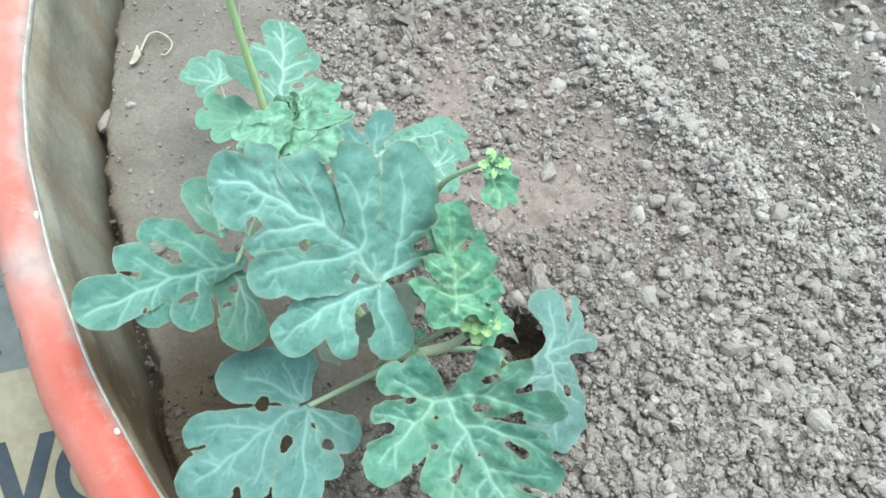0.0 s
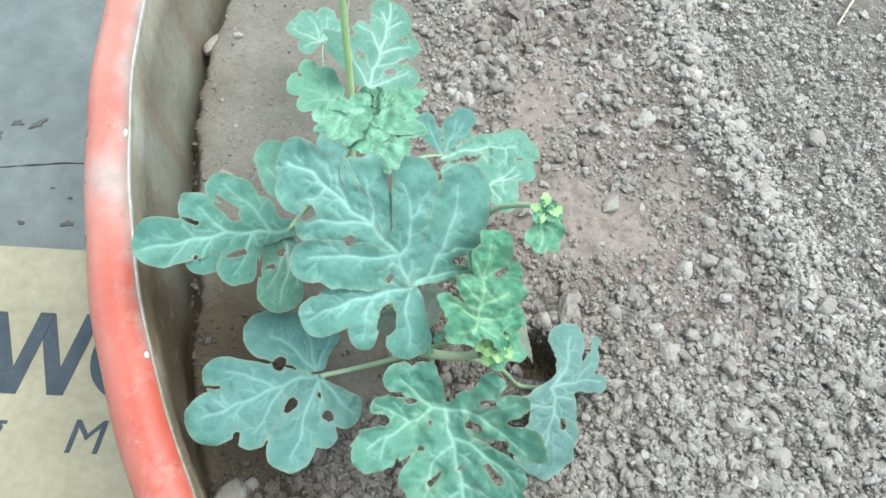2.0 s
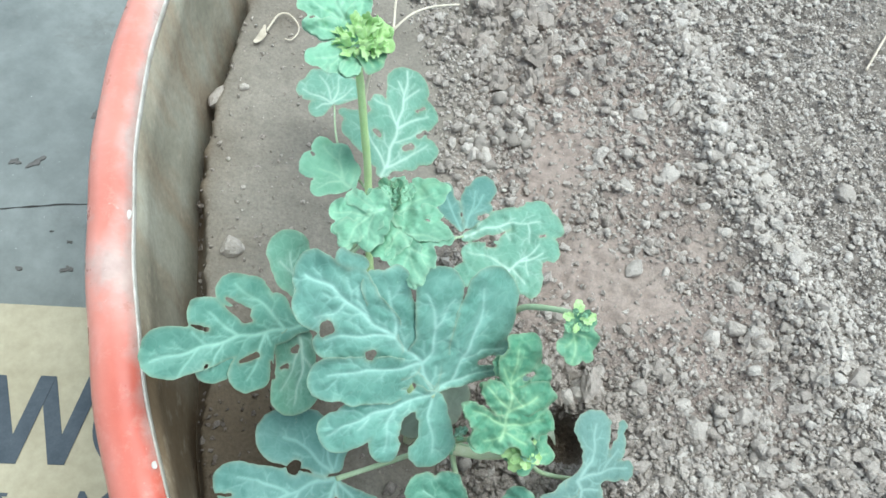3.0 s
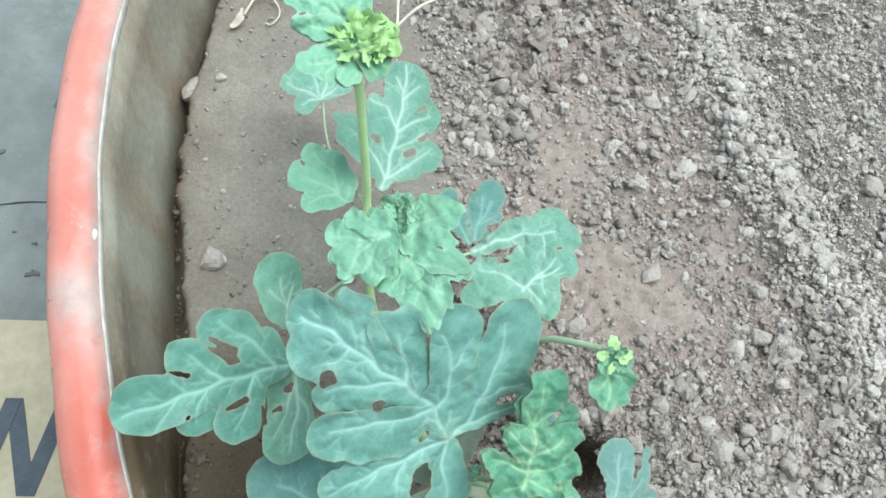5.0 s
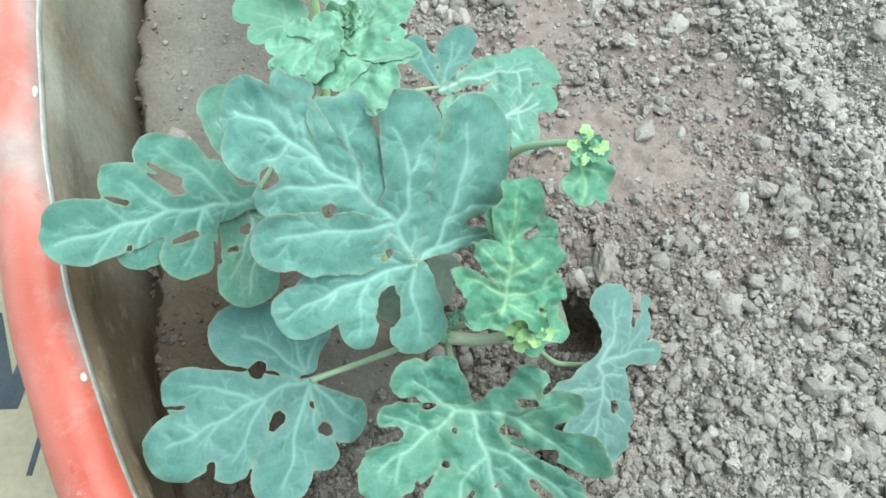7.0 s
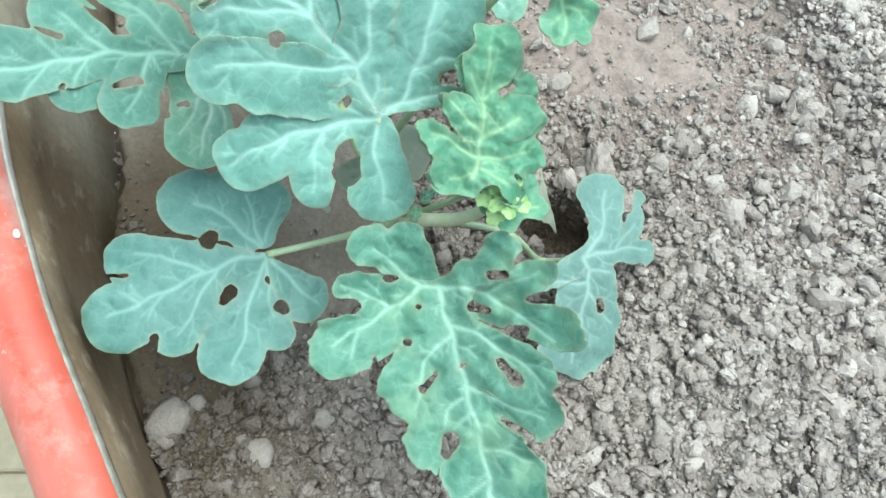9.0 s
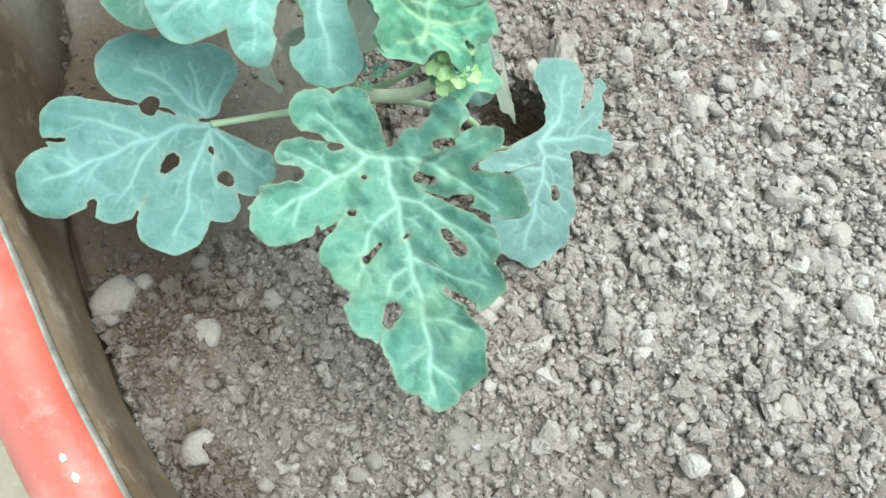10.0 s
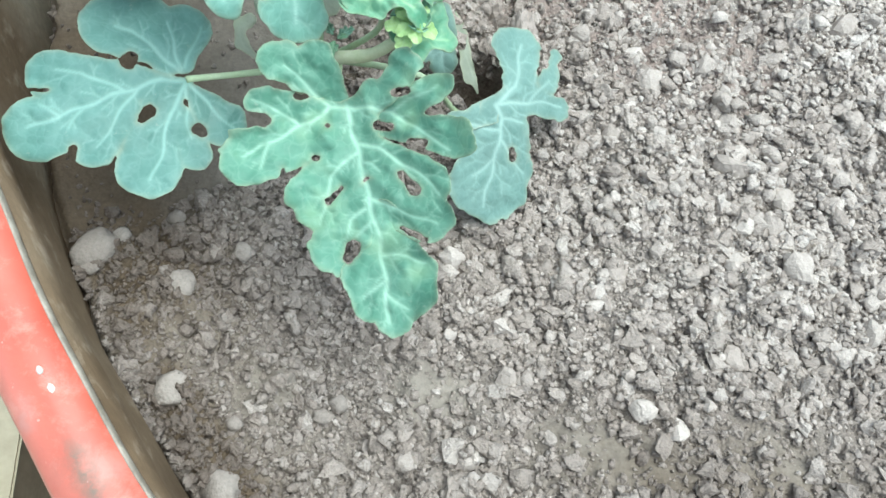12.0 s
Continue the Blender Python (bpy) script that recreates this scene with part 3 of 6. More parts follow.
def crumbly(x, y):
    """How strewn with crumbs the soil is, 0 to 1."""
    m = np.clip((x - np.interp(y, XB_Y, XB_X)) / 0.02 + 0.4, 0, 1)
    for cx, cy, rx, ry in SMOOTH:
        m = m * (1 - 0.85 * np.exp(-(((x - cx) / rx) ** 2 + ((y - cy) / ry) ** 2)))
    off = x - np.interp(y, RIDGE_Y, RIDGE_X)
    upper = np.clip((y - 0.27) / 0.05, 0, 1)
    m = np.maximum(m, 1.05 * np.clip((0.135 - y) / 0.03, 0, 1) * np.clip((x + 0.07) / 0.03, 0, 1))
    for bare, (cx, cy, rx, ry) in zip((0.75, 0.80, 0.75, 0.45, 0.40), SMOOTH[4:9]):
        m = m * (1 - bare * np.exp(-(((x - cx) / rx) ** 2 + ((y - cy) / ry) ** 2)))
    m = m * (1 - 0.52 * upper * np.clip(-(off + 0.014) / 0.02, 0, 1))
    m = np.maximum(m, 1.0 * upper * np.exp(-(off / 0.016) ** 2))
    heap = np.exp(-(((x - 0.010) / 0.024) ** 2 + ((y - 0.443) / 0.040) ** 2) ** 2)
    rubble = np.exp(-(((x - 0.020) / 0.075) ** 2 + ((y - 0.535) / 0.055) ** 2) ** 2)
    m = np.maximum(m, np.maximum(0.95 * heap, 0.55 * rubble))
    return np.clip(m * (0.55 + 0.9 * fbm(x * 30, y * 30, 3)), 0, 1)


def soil_height(x, y):
    m = crumbly(x, y)
    z = 0.010 * (fbm(x * 7 + 3, y * 7, 3) - 0.5) - 0.001
    ridge = np.interp(y, RIDGE_Y, RIDGE_X)
    z = z + 0.010 * np.exp(-((x - ridge) / 0.024) ** 2) * np.clip((y - 0.27) / 0.08, 0.2, 1)
    z = z + m * 0.016 * (fbm(x * 65, y * 65 + 9, 4) - 0.45) + 0.0068 * (fbm(x * 190, y * 190, 3) - 0.5) * np.clip(0.2 + 1.3 * m + 1.1 * np.clip((x - np.interp(y, XB_Y, XB_X) - 0.02) / 0.04, 0, 1), 0, 1.5)
    rubble = np.exp(-(((x - 0.020) / 0.075) ** 2 + ((y - 0.535) / 0.055) ** 2) ** 2)
    z = z + rubble * 0.020 * (np.abs(fbm(x * 38, y * 38 + 4, 3) - 0.5) * 3 - 0.45)
    z = z - 0.045 * np.exp(-((((x - 0.101) / 0.021) ** 2 + ((y - 0.244) / 0.016) ** 2) ** 3))
    lean, lift = lean_in(x, y)
    wall = R_IN - lean - np.hypot(x - CX, y - CY)
    z = z + lift * np.exp(-np.clip(wall, 0, 1) / 0.06)
    ragged = fbm(x * 45, y * 45, 4)
    open_gap = np.interp(np.degrees(np.arctan2(y - CY, x - CX)), (-150, -141), (1.0, 0.22))
    gap = np.clip(1 - wall / ((0.005 + 0.015 * ragged) * open_gap), 0, 1)
    return z - 0.036 * open_gap * gap ** 0.6 + 0.004 * np.exp(-wall / 0.02) * (ragged - 0.4)


def soil():
    fine_x, fine_y = np.arange(-0.225, 0.42, 0.0022), np.arange(-0.10, 0.76, 0.0022)
    xs = np.r_[fine_x, np.arange(0.44, 1.18, 0.02)]
    ys = np.r_[np.arange(-0.16, -0.11, 0.02), fine_y, np.arange(0.78, 1.26, 0.02)]
    gx, gy = np.meshgrid(xs, ys, indexing="ij")
    z = soil_height(gx, gy)
    keep = np.hypot(gx - CX, gy - CY) < R_IN - lean_in(gx, gy)[0] + 0.004
    ids = np.full(gx.shape, -1)
    ids[keep] = np.arange(keep.sum())
    a, b, c, d = ids[:-1, :-1], ids[1:, :-1], ids[1:, 1:], ids[:-1, 1:]
    ok = (a >= 0) & (b >= 0) & (c >= 0) & (d >= 0)
    tris = np.r_[np.c_[a[ok], b[ok], c[ok]], np.c_[a[ok], c[ok], d[ok]]]
    me = tri_mesh("soil", np.c_[gx[keep], gy[keep], z[keep]], tris, M_SOIL)
    damp = np.clip(1.1 - crumbly(gx, gy) * 2.2 + np.clip((0.14 - gx) / 0.1, 0, 0.7) + np.clip((0.13 - gy) / 0.08, 0, 0.8), 0, 1)[keep]
    layer = me.attributes.new("damp", "FLOAT", "POINT")
    layer.data.foreach_set("value", damp.astype(np.float32))
    clay = np.clip((np.interp(gy, RIDGE_Y, RIDGE_X) - gx) / 0.05, 0, 1) * np.clip((gx + 0.03) / 0.05, 0, 1) * np.clip((gy - 0.24) / 0.05, 0, 1) * (0.5 + fbm(gx * 24, gy * 24, 3))
    layer = me.attributes.new("clay", "FLOAT", "POINT")
    layer.data.foreach_set("value", np.clip(clay, 0, 1)[keep].astype(np.float32))
    layer = me.attributes.new("darkening", "FLOAT", "POINT")
    layer.data.foreach_set("value", wet_and_shade(gx, gy)[keep].astype(np.float32))
    return me


soil_bed = new("soil", soil())
tagged(soil_bed, "dry grey-brown garden soil, crumbly with a smoother damp strip", "soil", kind="structure")


def chunk(seed, corners, cuts, rough, uneven=0.13, rounded=0.10):
    """An uneven, blunt-cornered lump about one unit in radius."""
    r = np.random.RandomState(seed)
    p = r.normal(size=(corners, 3))
    p *= (r.uniform(1 - uneven, 1 + uneven, corners) / np.linalg.norm(p, axis=1))[:, None] * r.uniform(0.82, 1.18, 3)
    bm = bmesh.new()
    for q in p:
        bm.verts.new(q)
    hull = bmesh.ops.convex_hull(bm, input=bm.verts[:])
    bmesh.ops.delete(bm, geom=[g for g in hull["geom_interior"] if isinstance(g, bmesh.types.BMVert)], context="VERTS")
    if cuts:
        bmesh.ops.triangulate(bm, faces=bm.faces[:])
        bmesh.ops.subdivide_edges(bm, edges=bm.edges[:], cuts=cuts, use_grid_fill=True, smooth=rounded)
        for w in bm.verts:
            w.co *= 1 + rough * (noise.noise(w.co * 1.7 + Vector((seed * 3.3, 0, 0))) + 0.7 * noise.noise(w.co * 4.5 + Vector((0, seed, 0))) + 0.4 * noise.noise(w.co * 10.0 + Vector((seed, 0, 0))))
    bmesh.ops.triangulate(bm, faces=bm.faces[:])
    bm.verts.index_update()
    v = np.array([w.co[:] for w in bm.verts])
    t = np.array([[w.index for w in f.verts] for f in bm.faces])
    bm.free()
    return v, t


def cluster(seed, count, spread, small):
    """Several blunt chunks stuck together into one knobbly crumb."""
    r = np.random.RandomState(seed)
    verts, tris, start = [], [], 0
    for k in range(count):
        v, t = chunk(seed * 40 + k, 13, 0, 0, 0.22)
        away = r.normal(size=3)
        away *= 0 if k == 0 else spread * r.uniform(0.8, 1.1) / np.linalg.norm(away)
        verts.append(v * (0.8 if k == 0 else r.uniform(*small)) + away)
        tris.append(t + start)
        start += len(v)
    return np.concatenate(verts), np.concatenate(tris)


def lumps(rng, kinds, place, size):
    """Many uneven lumps in one pair of arrays, and which of their faces are smooth."""
    verts, tris, flags, start = [], [], [], 0
    for k, (v, t) in enumerate(kinds):
        at, s = place[k::len(kinds)], size[k::len(kinds)]
        n, m = len(at), len(v)
        q = rng.normal(size=(n, 4))
        q /= np.linalg.norm(q, axis=1)[:, None]
        w, x, y, z = q.T
        rot = np.stack([np.stack([1 - 2 * (y * y + z * z), 2 * (x * y - z * w), 2 * (x * z + y * w)], -1),
                        np.stack([2 * (x * y + z * w), 1 - 2 * (x * x + z * z), 2 * (y * z - x * w)], -1),
                        np.stack([2 * (x * z - y * w), 2 * (y * z + x * w), 1 - 2 * (x * x + y * y)], -1)], 1)
        shape = v[None] * rng.uniform(0.75, 1.25, (n, 1, 3))
        shape = np.einsum("nij,nmj->nmi", rot, shape) * s[:, None, None]
        shape[:, :, 2] *= 0.8
        verts.append((shape + at[:, None, :]).reshape(-1, 3))
        tris.append((t[None] + (np.arange(n) * m)[:, None, None]).reshape(-1, 3) + start)
        flags.append(np.repeat(rng.rand(n) < 0.55, len(t)))
        start += n * m
    return np.concatenate(verts), np.concatenate(tris), np.concatenate(flags)


def joined(*groups):
    """Several lots of lumps as one."""
    starts = np.cumsum([0] + [len(g[0]) for g in groups])
    return np.concatenate([g[0] for g in groups]), np.concatenate([g[1] + n for g, n in zip(groups, starts)]), np.concatenate([g[2] for g in groups])


def strew(rng, count, lo, hi, power, area, floor_m=0.0, sharp=1.0):
    """Places and sizes of crumbs, thick where the soil is crumbly."""
    x0, x1, y0, y1 = area
    x, y = rng.uniform(x0, x1, count * 4), rng.uniform(y0, y1, count * 4)
    m = np.maximum(crumbly(x, y) ** sharp, floor_m)
    ok = (rng.rand(len(x)) < m) & (np.hypot(x - CX, y - CY) < R_IN - lean_in(x, y)[0] - 0.002) & (np.hypot(x - 0.101, (y - 0.244) * 1.3) > 0.021)
    x, y = x[ok][:count], y[ok][:count]
    size = lo * (1 + rng.pareto(power, len(x)) * 0.6)
    size = np.minimum(size, hi) * (1 - 0.18 * np.clip((0.14 - y) / 0.04, 0, 1) * np.clip((0.13 - x) / 0.04, 0, 1)) * (1 - 0.38 * np.clip((x - np.interp(y, RIDGE_Y, RIDGE_X) - 0.015) / 0.03, 0, 1) * np.clip((y - 0.33) / 0.05, 0, 1))
    z = soil_height(x, y) + size * rng.uniform(0.0, 0.62, len(x))
    return np.c_[x, y, z], size


VIEW = (-0.22, 0.37, -0.05, 0.70)
rng = np.random.RandomState(11)
place, size = strew(rng, 62000, 0.0008, 0.0021, 2.0, VIEW, 0.045)
a, d = rng.uniform(0, math.tau, 9000), (R_IN - 0.03) * np.sqrt(rng.rand(9000))
far = np.c_[CX + d * np.cos(a), CY + d * np.sin(a), np.zeros(9000)]
far = far[(far[:, 0] > VIEW[1]) | (far[:, 1] > VIEW[3])]
far[:, 2] = soil_height(far[:, 0], far[:, 1])
place, size = np.r_[place, far], np.r_[size, rng.uniform(0.002, 0.007, len(far))]
tiny = lumps(rng, [chunk(k, 10, 0, 0) for k in range(12)], place, size)
place, size = strew(rng, 30000, 0.0013, 0.0048, 1.8, VIEW, 0.006, 1.5)
big = size > 0.0024
bits = lumps(rng, [chunk(130 + k, 16, 0, 0, 0.20) for k in range(16)], place[~big], size[~big])
mids = lumps(rng, [cluster(30 + k, 5, 0.55, (0.40, 0.66)) if k % 3 == 0 else chunk(30 + k, 13, 1, 0.50, 0.26) for k in range(24)], place[big], size[big])
place, size = strew(rng, 700, 0.0036, 0.0080, 1.7, VIEW, 0.0, 2.2)
place[:, 2] -= 0.35 * size
clumps = lumps(rng, [cluster(80 + k, 13, 0.62, (0.24, 0.52)) for k in range(12)], place, size)
a, d = np.radians(rng.uniform(-182, -139, 180)), rng.uniform(0.001, 0.012, 180)
fallen = np.c_[CX + (R_IN - 0.006 - d) * np.cos(a), CY + (R_IN - 0.006 - d) * np.sin(a), np.zeros(180)]
size = rng.uniform(0.0007, 0.0016, 180) * (1 + 0.7 * rng.pareto(3.0, 180))
fallen[:, 2] = soil_height(fallen[:, 0], fallen[:, 1]) + 0.2 * size
fallen = lumps(rng, [chunk(30 + k, 13, 1, 0.50, 0.26) for k in range(12)], fallen, np.minimum(size, 0.0042))
mids = joined(mids, bits, clumps, fallen)
for name, (v, t, smooth), label in (("soil_grains", tiny, "fine loose dry soil grains"), ("soil_crumbs", mids, "loose dry crumbs of soil")):
    strewn = new(name, tri_mesh(name, v, t, M_CRUMB, False))
    off, upper = v[:, 0] - np.interp(v[:, 1], RIDGE_Y, RIDGE_X), np.clip((v[:, 1] - 0.29) / 0.06, 0, 1)
    pale = upper * (1.05 * np.exp(-(off / 0.020) ** 2) + 0.75 * np.clip((off - 0.01) / 0.03, 0, 1) + 0.42) + (1 - upper) * 0.42 * np.clip((v[:, 0] - 0.10) / 0.10, 0, 1) * np.clip((v[:, 1] - 0.08) / 0.10, 0, 1)
    pale = pale * (0.45 + 1.1 * fbm(v[:, 0] * 25, v[:, 1] * 25, 3))
    for key, values in (("pale", np.clip(pale, 0, 1)), ("darkening", wet_and_shade(v[:, 0], v[:, 1]))):
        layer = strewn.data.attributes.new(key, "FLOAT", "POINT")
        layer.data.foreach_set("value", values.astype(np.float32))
    strewn.data.polygons.foreach_set("use_smooth", smooth)
    tagged(strewn, label, "soil", kind="stuff")

# clods that stand out: x, y in metres, radius in millimetres
CLODS_FAR = [(0.105, 0.497, 6.9), (0.103, 0.458, 5.7), (0.107, 0.432, 6.4), (0.135, 0.452, 10.4), (0.175, 0.467, 13.6), (0.209, 0.473, 7.9), (0.125, 0.367, 7.7), (0.199, 0.348, 8.6), (0.217, 0.344, 7.8), (0.194, 0.377, 6.6), (0.13, 0.566, 7.5), (0.13, 0.51, 7.1), (0.247, 0.373, 7.2), (0.266, 0.479, 8.2), (-0.193, 0.407, 9.0), (-0.177, 0.419, 4.3)]
CLODS_MID = [(0.082, 0.319, 7.2), (0.17, 0.282, 7.1), (0.164, 0.312, 6.5), (0.181, 0.27, 9.8), (0.229, 0.227, 14.7), (0.236, 0.244, 7.9), (0.168, 0.233, 6.0), (0.15, 0.238, 5.3), (0.279, 0.337, 8.0), (0.141, 0.285, 6.6), (0.184, 0.164, 7.1), (0.184, 0.335, 7.3), (0.203, 0.249, 4.8), (0.242, 0.184, 8.8), (0.255, 0.207, 7.9), (0.201, 0.18, 5.1), (0.207, 0.287, 5.7), (0.103, 0.31, 4.3), (0.109, 0.275, 11.8), (0.099, 0.267, 5.8), (0.159, 0.33, 4.5), (0.261, 0.226, 7.5), (0.269, 0.189, 9.1), (0.241, 0.206, 7.2), (0.307, 0.166, 6.2), (-0.133, 0.294, 9.5)]
CLODS_NEAR = [(-0.046, 0.104, 9.5), (-0.038, 0.115, 4.2), (-0.005, 0.101, 8.2), (-0.018, 0.13, 4.2), (0.021, 0.103, 3.6), (0.008, 0.057, 8.8), (0.042, 0.024, 9.6), (0.208, 0.102, 7.0), (0.224, 0.097, 6.0), (0.137, 0.061, 5.1), (0.273, 0.141, 5.3), (0.244, 0.137, 6.3), (0.199, 0.117, 4.0), (0.169, 0.08, 3.9), (0.072, 0.064, 4.5), (0.147, 0.082, 4.1), (0.215, 0.123, 3.8), (0.108, 0.148, 6.9), (0.055, 0.103, 2.6), (0.111, 0.054, 4.5), (0.236, 0.112, 3.9)]
shapes = {M_CLOD: [], M_BROWN: [], M_STONE: []}
for k in range(28):
    v, t = chunk(60 + k, 16, 2, 0.22, 0.14, 0.32) if k < 14 else chunk(60 + k, 12, 3, 0.30, 0.26) if k < 20 else chunk(60 + k, 14, 2, 0.16, 0.20, 0.25)
    r = np.random.RandomState(k)
    verts, tris, start = [v], [t], len(v)
    for j in range(40 if k < 14 else 14 if k < 20 else 3):
        w, u = chunk(900 + (7 * j + k) % 60, 12, 0, 0)
        at = v[r.randint(len(v))] * r.uniform(0.84, 0.95)
        verts.append(w * min(0.06 * (1 + r.pareto(2.4)), 0.16) + at)
        tris.append(u + start)
        start += len(w)
    v, t = np.concatenate(verts), np.concatenate(tris)
    v[:, 2] = np.maximum(v[:, 2] * 0.80, -0.5)
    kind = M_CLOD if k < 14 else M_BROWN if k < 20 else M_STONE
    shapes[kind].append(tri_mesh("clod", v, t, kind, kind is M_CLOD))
picks = [(x, y, r, M_STONE if (y > 0.26 and r < 9.6) or x > 0.1 else M_CLOD) for x, y, r in CLODS_FAR + CLODS_MID + CLODS_NEAR]
more, more_r = strew(rng, 72, 0.0034, 0.0056, 2.2, (-0.1, 0.34, 0.0, 0.62), 0.0, 2.4)
picks += [(p[0], p[1], s * 1000, M_STONE if p[1] > 0.30 or p[0] > 0.1 else M_CLOD) for p, s in zip(more, more_r)]
for k in range(44):
    y = rng.uniform(0.29, 0.52)
    picks.append((float(np.interp(y, RIDGE_Y, RIDGE_X)) - 0.02 - abs(rng.normal()) * 0.045, y, rng.uniform(2.2, 4.6), M_STONE))
for k in range(46):
    a, d = rng.uniform(0, math.tau), math.sqrt(rng.rand())
    picks.append((0.010 + 0.022 * d * math.cos(a), 0.443 + 0.038 * d * math.sin(a), rng.uniform(2.6, 6.0), M_STONE if k % 2 else M_CLOD))
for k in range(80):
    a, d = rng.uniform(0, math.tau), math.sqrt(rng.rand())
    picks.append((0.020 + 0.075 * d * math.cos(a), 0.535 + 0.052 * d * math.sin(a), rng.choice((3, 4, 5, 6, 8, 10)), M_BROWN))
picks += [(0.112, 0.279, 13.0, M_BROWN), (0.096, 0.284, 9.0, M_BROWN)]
for k, (x, y, r, kind) in enumerate(picks):
    z = max(float(soil_height(np.array([x]), np.array([y]))[0]), -0.008)
    clod = under("clod", shapes[kind][k % len(shapes[kind])], soil_bed, "", pose(x, y, z + r * 0.00012 - max(r - 8, 0) * 0.0004, 10 * math.sin(k), 10 * math.cos(2.3 * k), 137.5 * k))
    clod.scale = (r / 1000,) * 3

# ---- carton on the floor outside the tub ----
BOX_Z, BOX_TURN = -0.110, 15.3
carton = new("cardboard_box")
carton.matrix_basis = pose(-0.2012, 0.2728, FLOOR_Z, 0, 0, BOX_TURN)
tagged(carton, "flat brown cardboard box with dark blue print on the floor", "box")
BOX_H = BOX_Z - FLOOR_Z


def slab(x0, x1, y0, y1, z0, z1, bevel=0.001):
    bm = bmesh.new()
    bmesh.ops.create_cube(bm, size=1.0, matrix=Matrix.Translation(((x0 + x1) / 2, (y0 + y1) / 2, (z0 + z1) / 2)) @ Matrix.Diagonal((x1 - x0, y1 - y0, z1 - z0, 1)))
    bmesh.ops.bevel(bm, geom=bm.edges[:], offset=bevel, segments=2, affect="EDGES")
    return bm


part("body", slab(-0.55, 0.037, -0.42, -0.002, 0, BOX_H - 0.0035), M_CARD_SIDE, carton)
lid = part("flap", slab(-0.55, 0.039, -0.21, 0, BOX_H - 0.003, BOX_H, 0.0012), M_CARD, carton, "printed cardboard lid flap")
part("flap", slab(-0.55, 0.039, -0.42, -0.2115, BOX_H - 0.003, BOX_H, 0.0012), M_CARD, carton, "plain cardboard lid flap")


def bar(name, x0, y0, x1, y1, w, level=0):
    """A printed bar on the lid; its ends are cut level."""
    bm = bmesh.new()
    z = BOX_H + 0.0002 + 0.0004 * level
    low = [bm.verts.new(p) for p in ((x0 - w / 2, y0, z), (x0 + w / 2, y0, z), (x1 + w / 2, y1, z), (x1 - w / 2, y1, z))]
    top = bmesh.ops.extrude_face_region(bm, geom=[bm.faces.new(low)])
    bmesh.ops.translate(bm, verts=[v for v in top["geom"] if isinstance(v, bmesh.types.BMVert)], vec=(0, 0, 0.0003))
    bmesh.ops.recalc_face_normals(bm, faces=bm.faces[:])
    part(name, bm, M_INK, lid)


bar("printed_bar", -0.1166, -0.1191, -0.1206, -0.0550, 0.0094, 0)
bar("printed_bar", -0.1573, -0.0557, -0.1361, -0.1192, 0.0098, 1)
bar("printed_bar", -0.1029, -0.0557, -0.0807, -0.1180, 0.0113, 0)
bar("printed_bar", -0.0807, -0.1180, -0.0678, -0.0551, 0.0107, 1)
bar("printed_bar", -0.0678, -0.0551, -0.0482, -0.1178, 0.0114, 0)
bar("printed_bar", -0.0482, -0.1178, -0.0340, -0.0546, 0.0108, 1)
ring_bm = bmesh.new()
for k in range(40):
    a0, a1 = math.tau * k / 40, math.tau * (k + 1) / 40
    ring_bm.faces.new([ring_bm.verts.new((0.0020 + rr * math.cos(aa), -0.0876 + 1.05 * rr * math.sin(aa), BOX_H + 0.0005)) for rr, aa in ((0.0216, a0), (0.0313, a0), (0.0313, a1), (0.0216, a1))])
bmesh.ops.remove_doubles(ring_bm, verts=ring_bm.verts[:], dist=1e-5)
part("printed_ring", ring_bm, M_INK, lid)


def letter(char, x, y, height, slant=0.15):
    cu = bpy.data.curves.new("letter", "FONT")
    cu.body, cu.size, cu.extrude, cu.shear = char, height / 0.73, 0.0002, slant
    tmp = new("letter", cu)
    bpy.context.view_layer.update()
    me = bpy.data.meshes.new_from_object(tmp)
    bpy.data.objects.remove(tmp)
    me.materials.clear()
    me.materials.append(M_INK)
    under("letter", me, lid, "", pose(x, y, BOX_H + 0.0004))


letter("n", -0.1172, -0.1532, 0.0257)
letter("g", -0.0922, -0.1532, 0.0256)
letter("M", -0.0344, -0.1584, 0.0253)
letter("a", 0.0074, -0.1584, 0.0253)

# added black sheet: stands for deep shade between the carton and the tub
M_GAP_SHADE = plain_material("gap_shade_black", (0.004, 0.004, 0.004), (0.010, 0.009, 0.008), 40, 0.75, 0.15, 0.3, 0.002)
xs, ys = np.meshgrid(np.arange(0.042, 0.30, 0.006), np.arange(-0.62, -0.19, 0.006), indexing="ij")
zs = 0.003 + 0.012 * fbm(xs * 22, ys * 22, 3)
cols = xs.shape[1]
quads = [(i * cols + j, (i + 1) * cols + j, (i + 1) * cols + j + 1, i * cols + j + 1) for i in range(xs.shape[0] - 1) for j in range(cols - 1)]
top_n = xs.size
black = new("plastic_sheet", mesh_from("plastic_sheet", np.r_[np.c_[xs.ravel(), ys.ravel(), zs.ravel()], np.c_[xs.ravel(), ys.ravel(), zs.ravel() - 0.001]], quads + [tuple(v + top_n for v in reversed(q)) for q in quads], M_GAP_SHADE))
black.matrix_basis = carton.matrix_basis
tagged(black, "black sheet added as the deep shade on the floor beside the carton", "plastic sheet")

# crack across the cement
bm = bmesh.new()
last = None
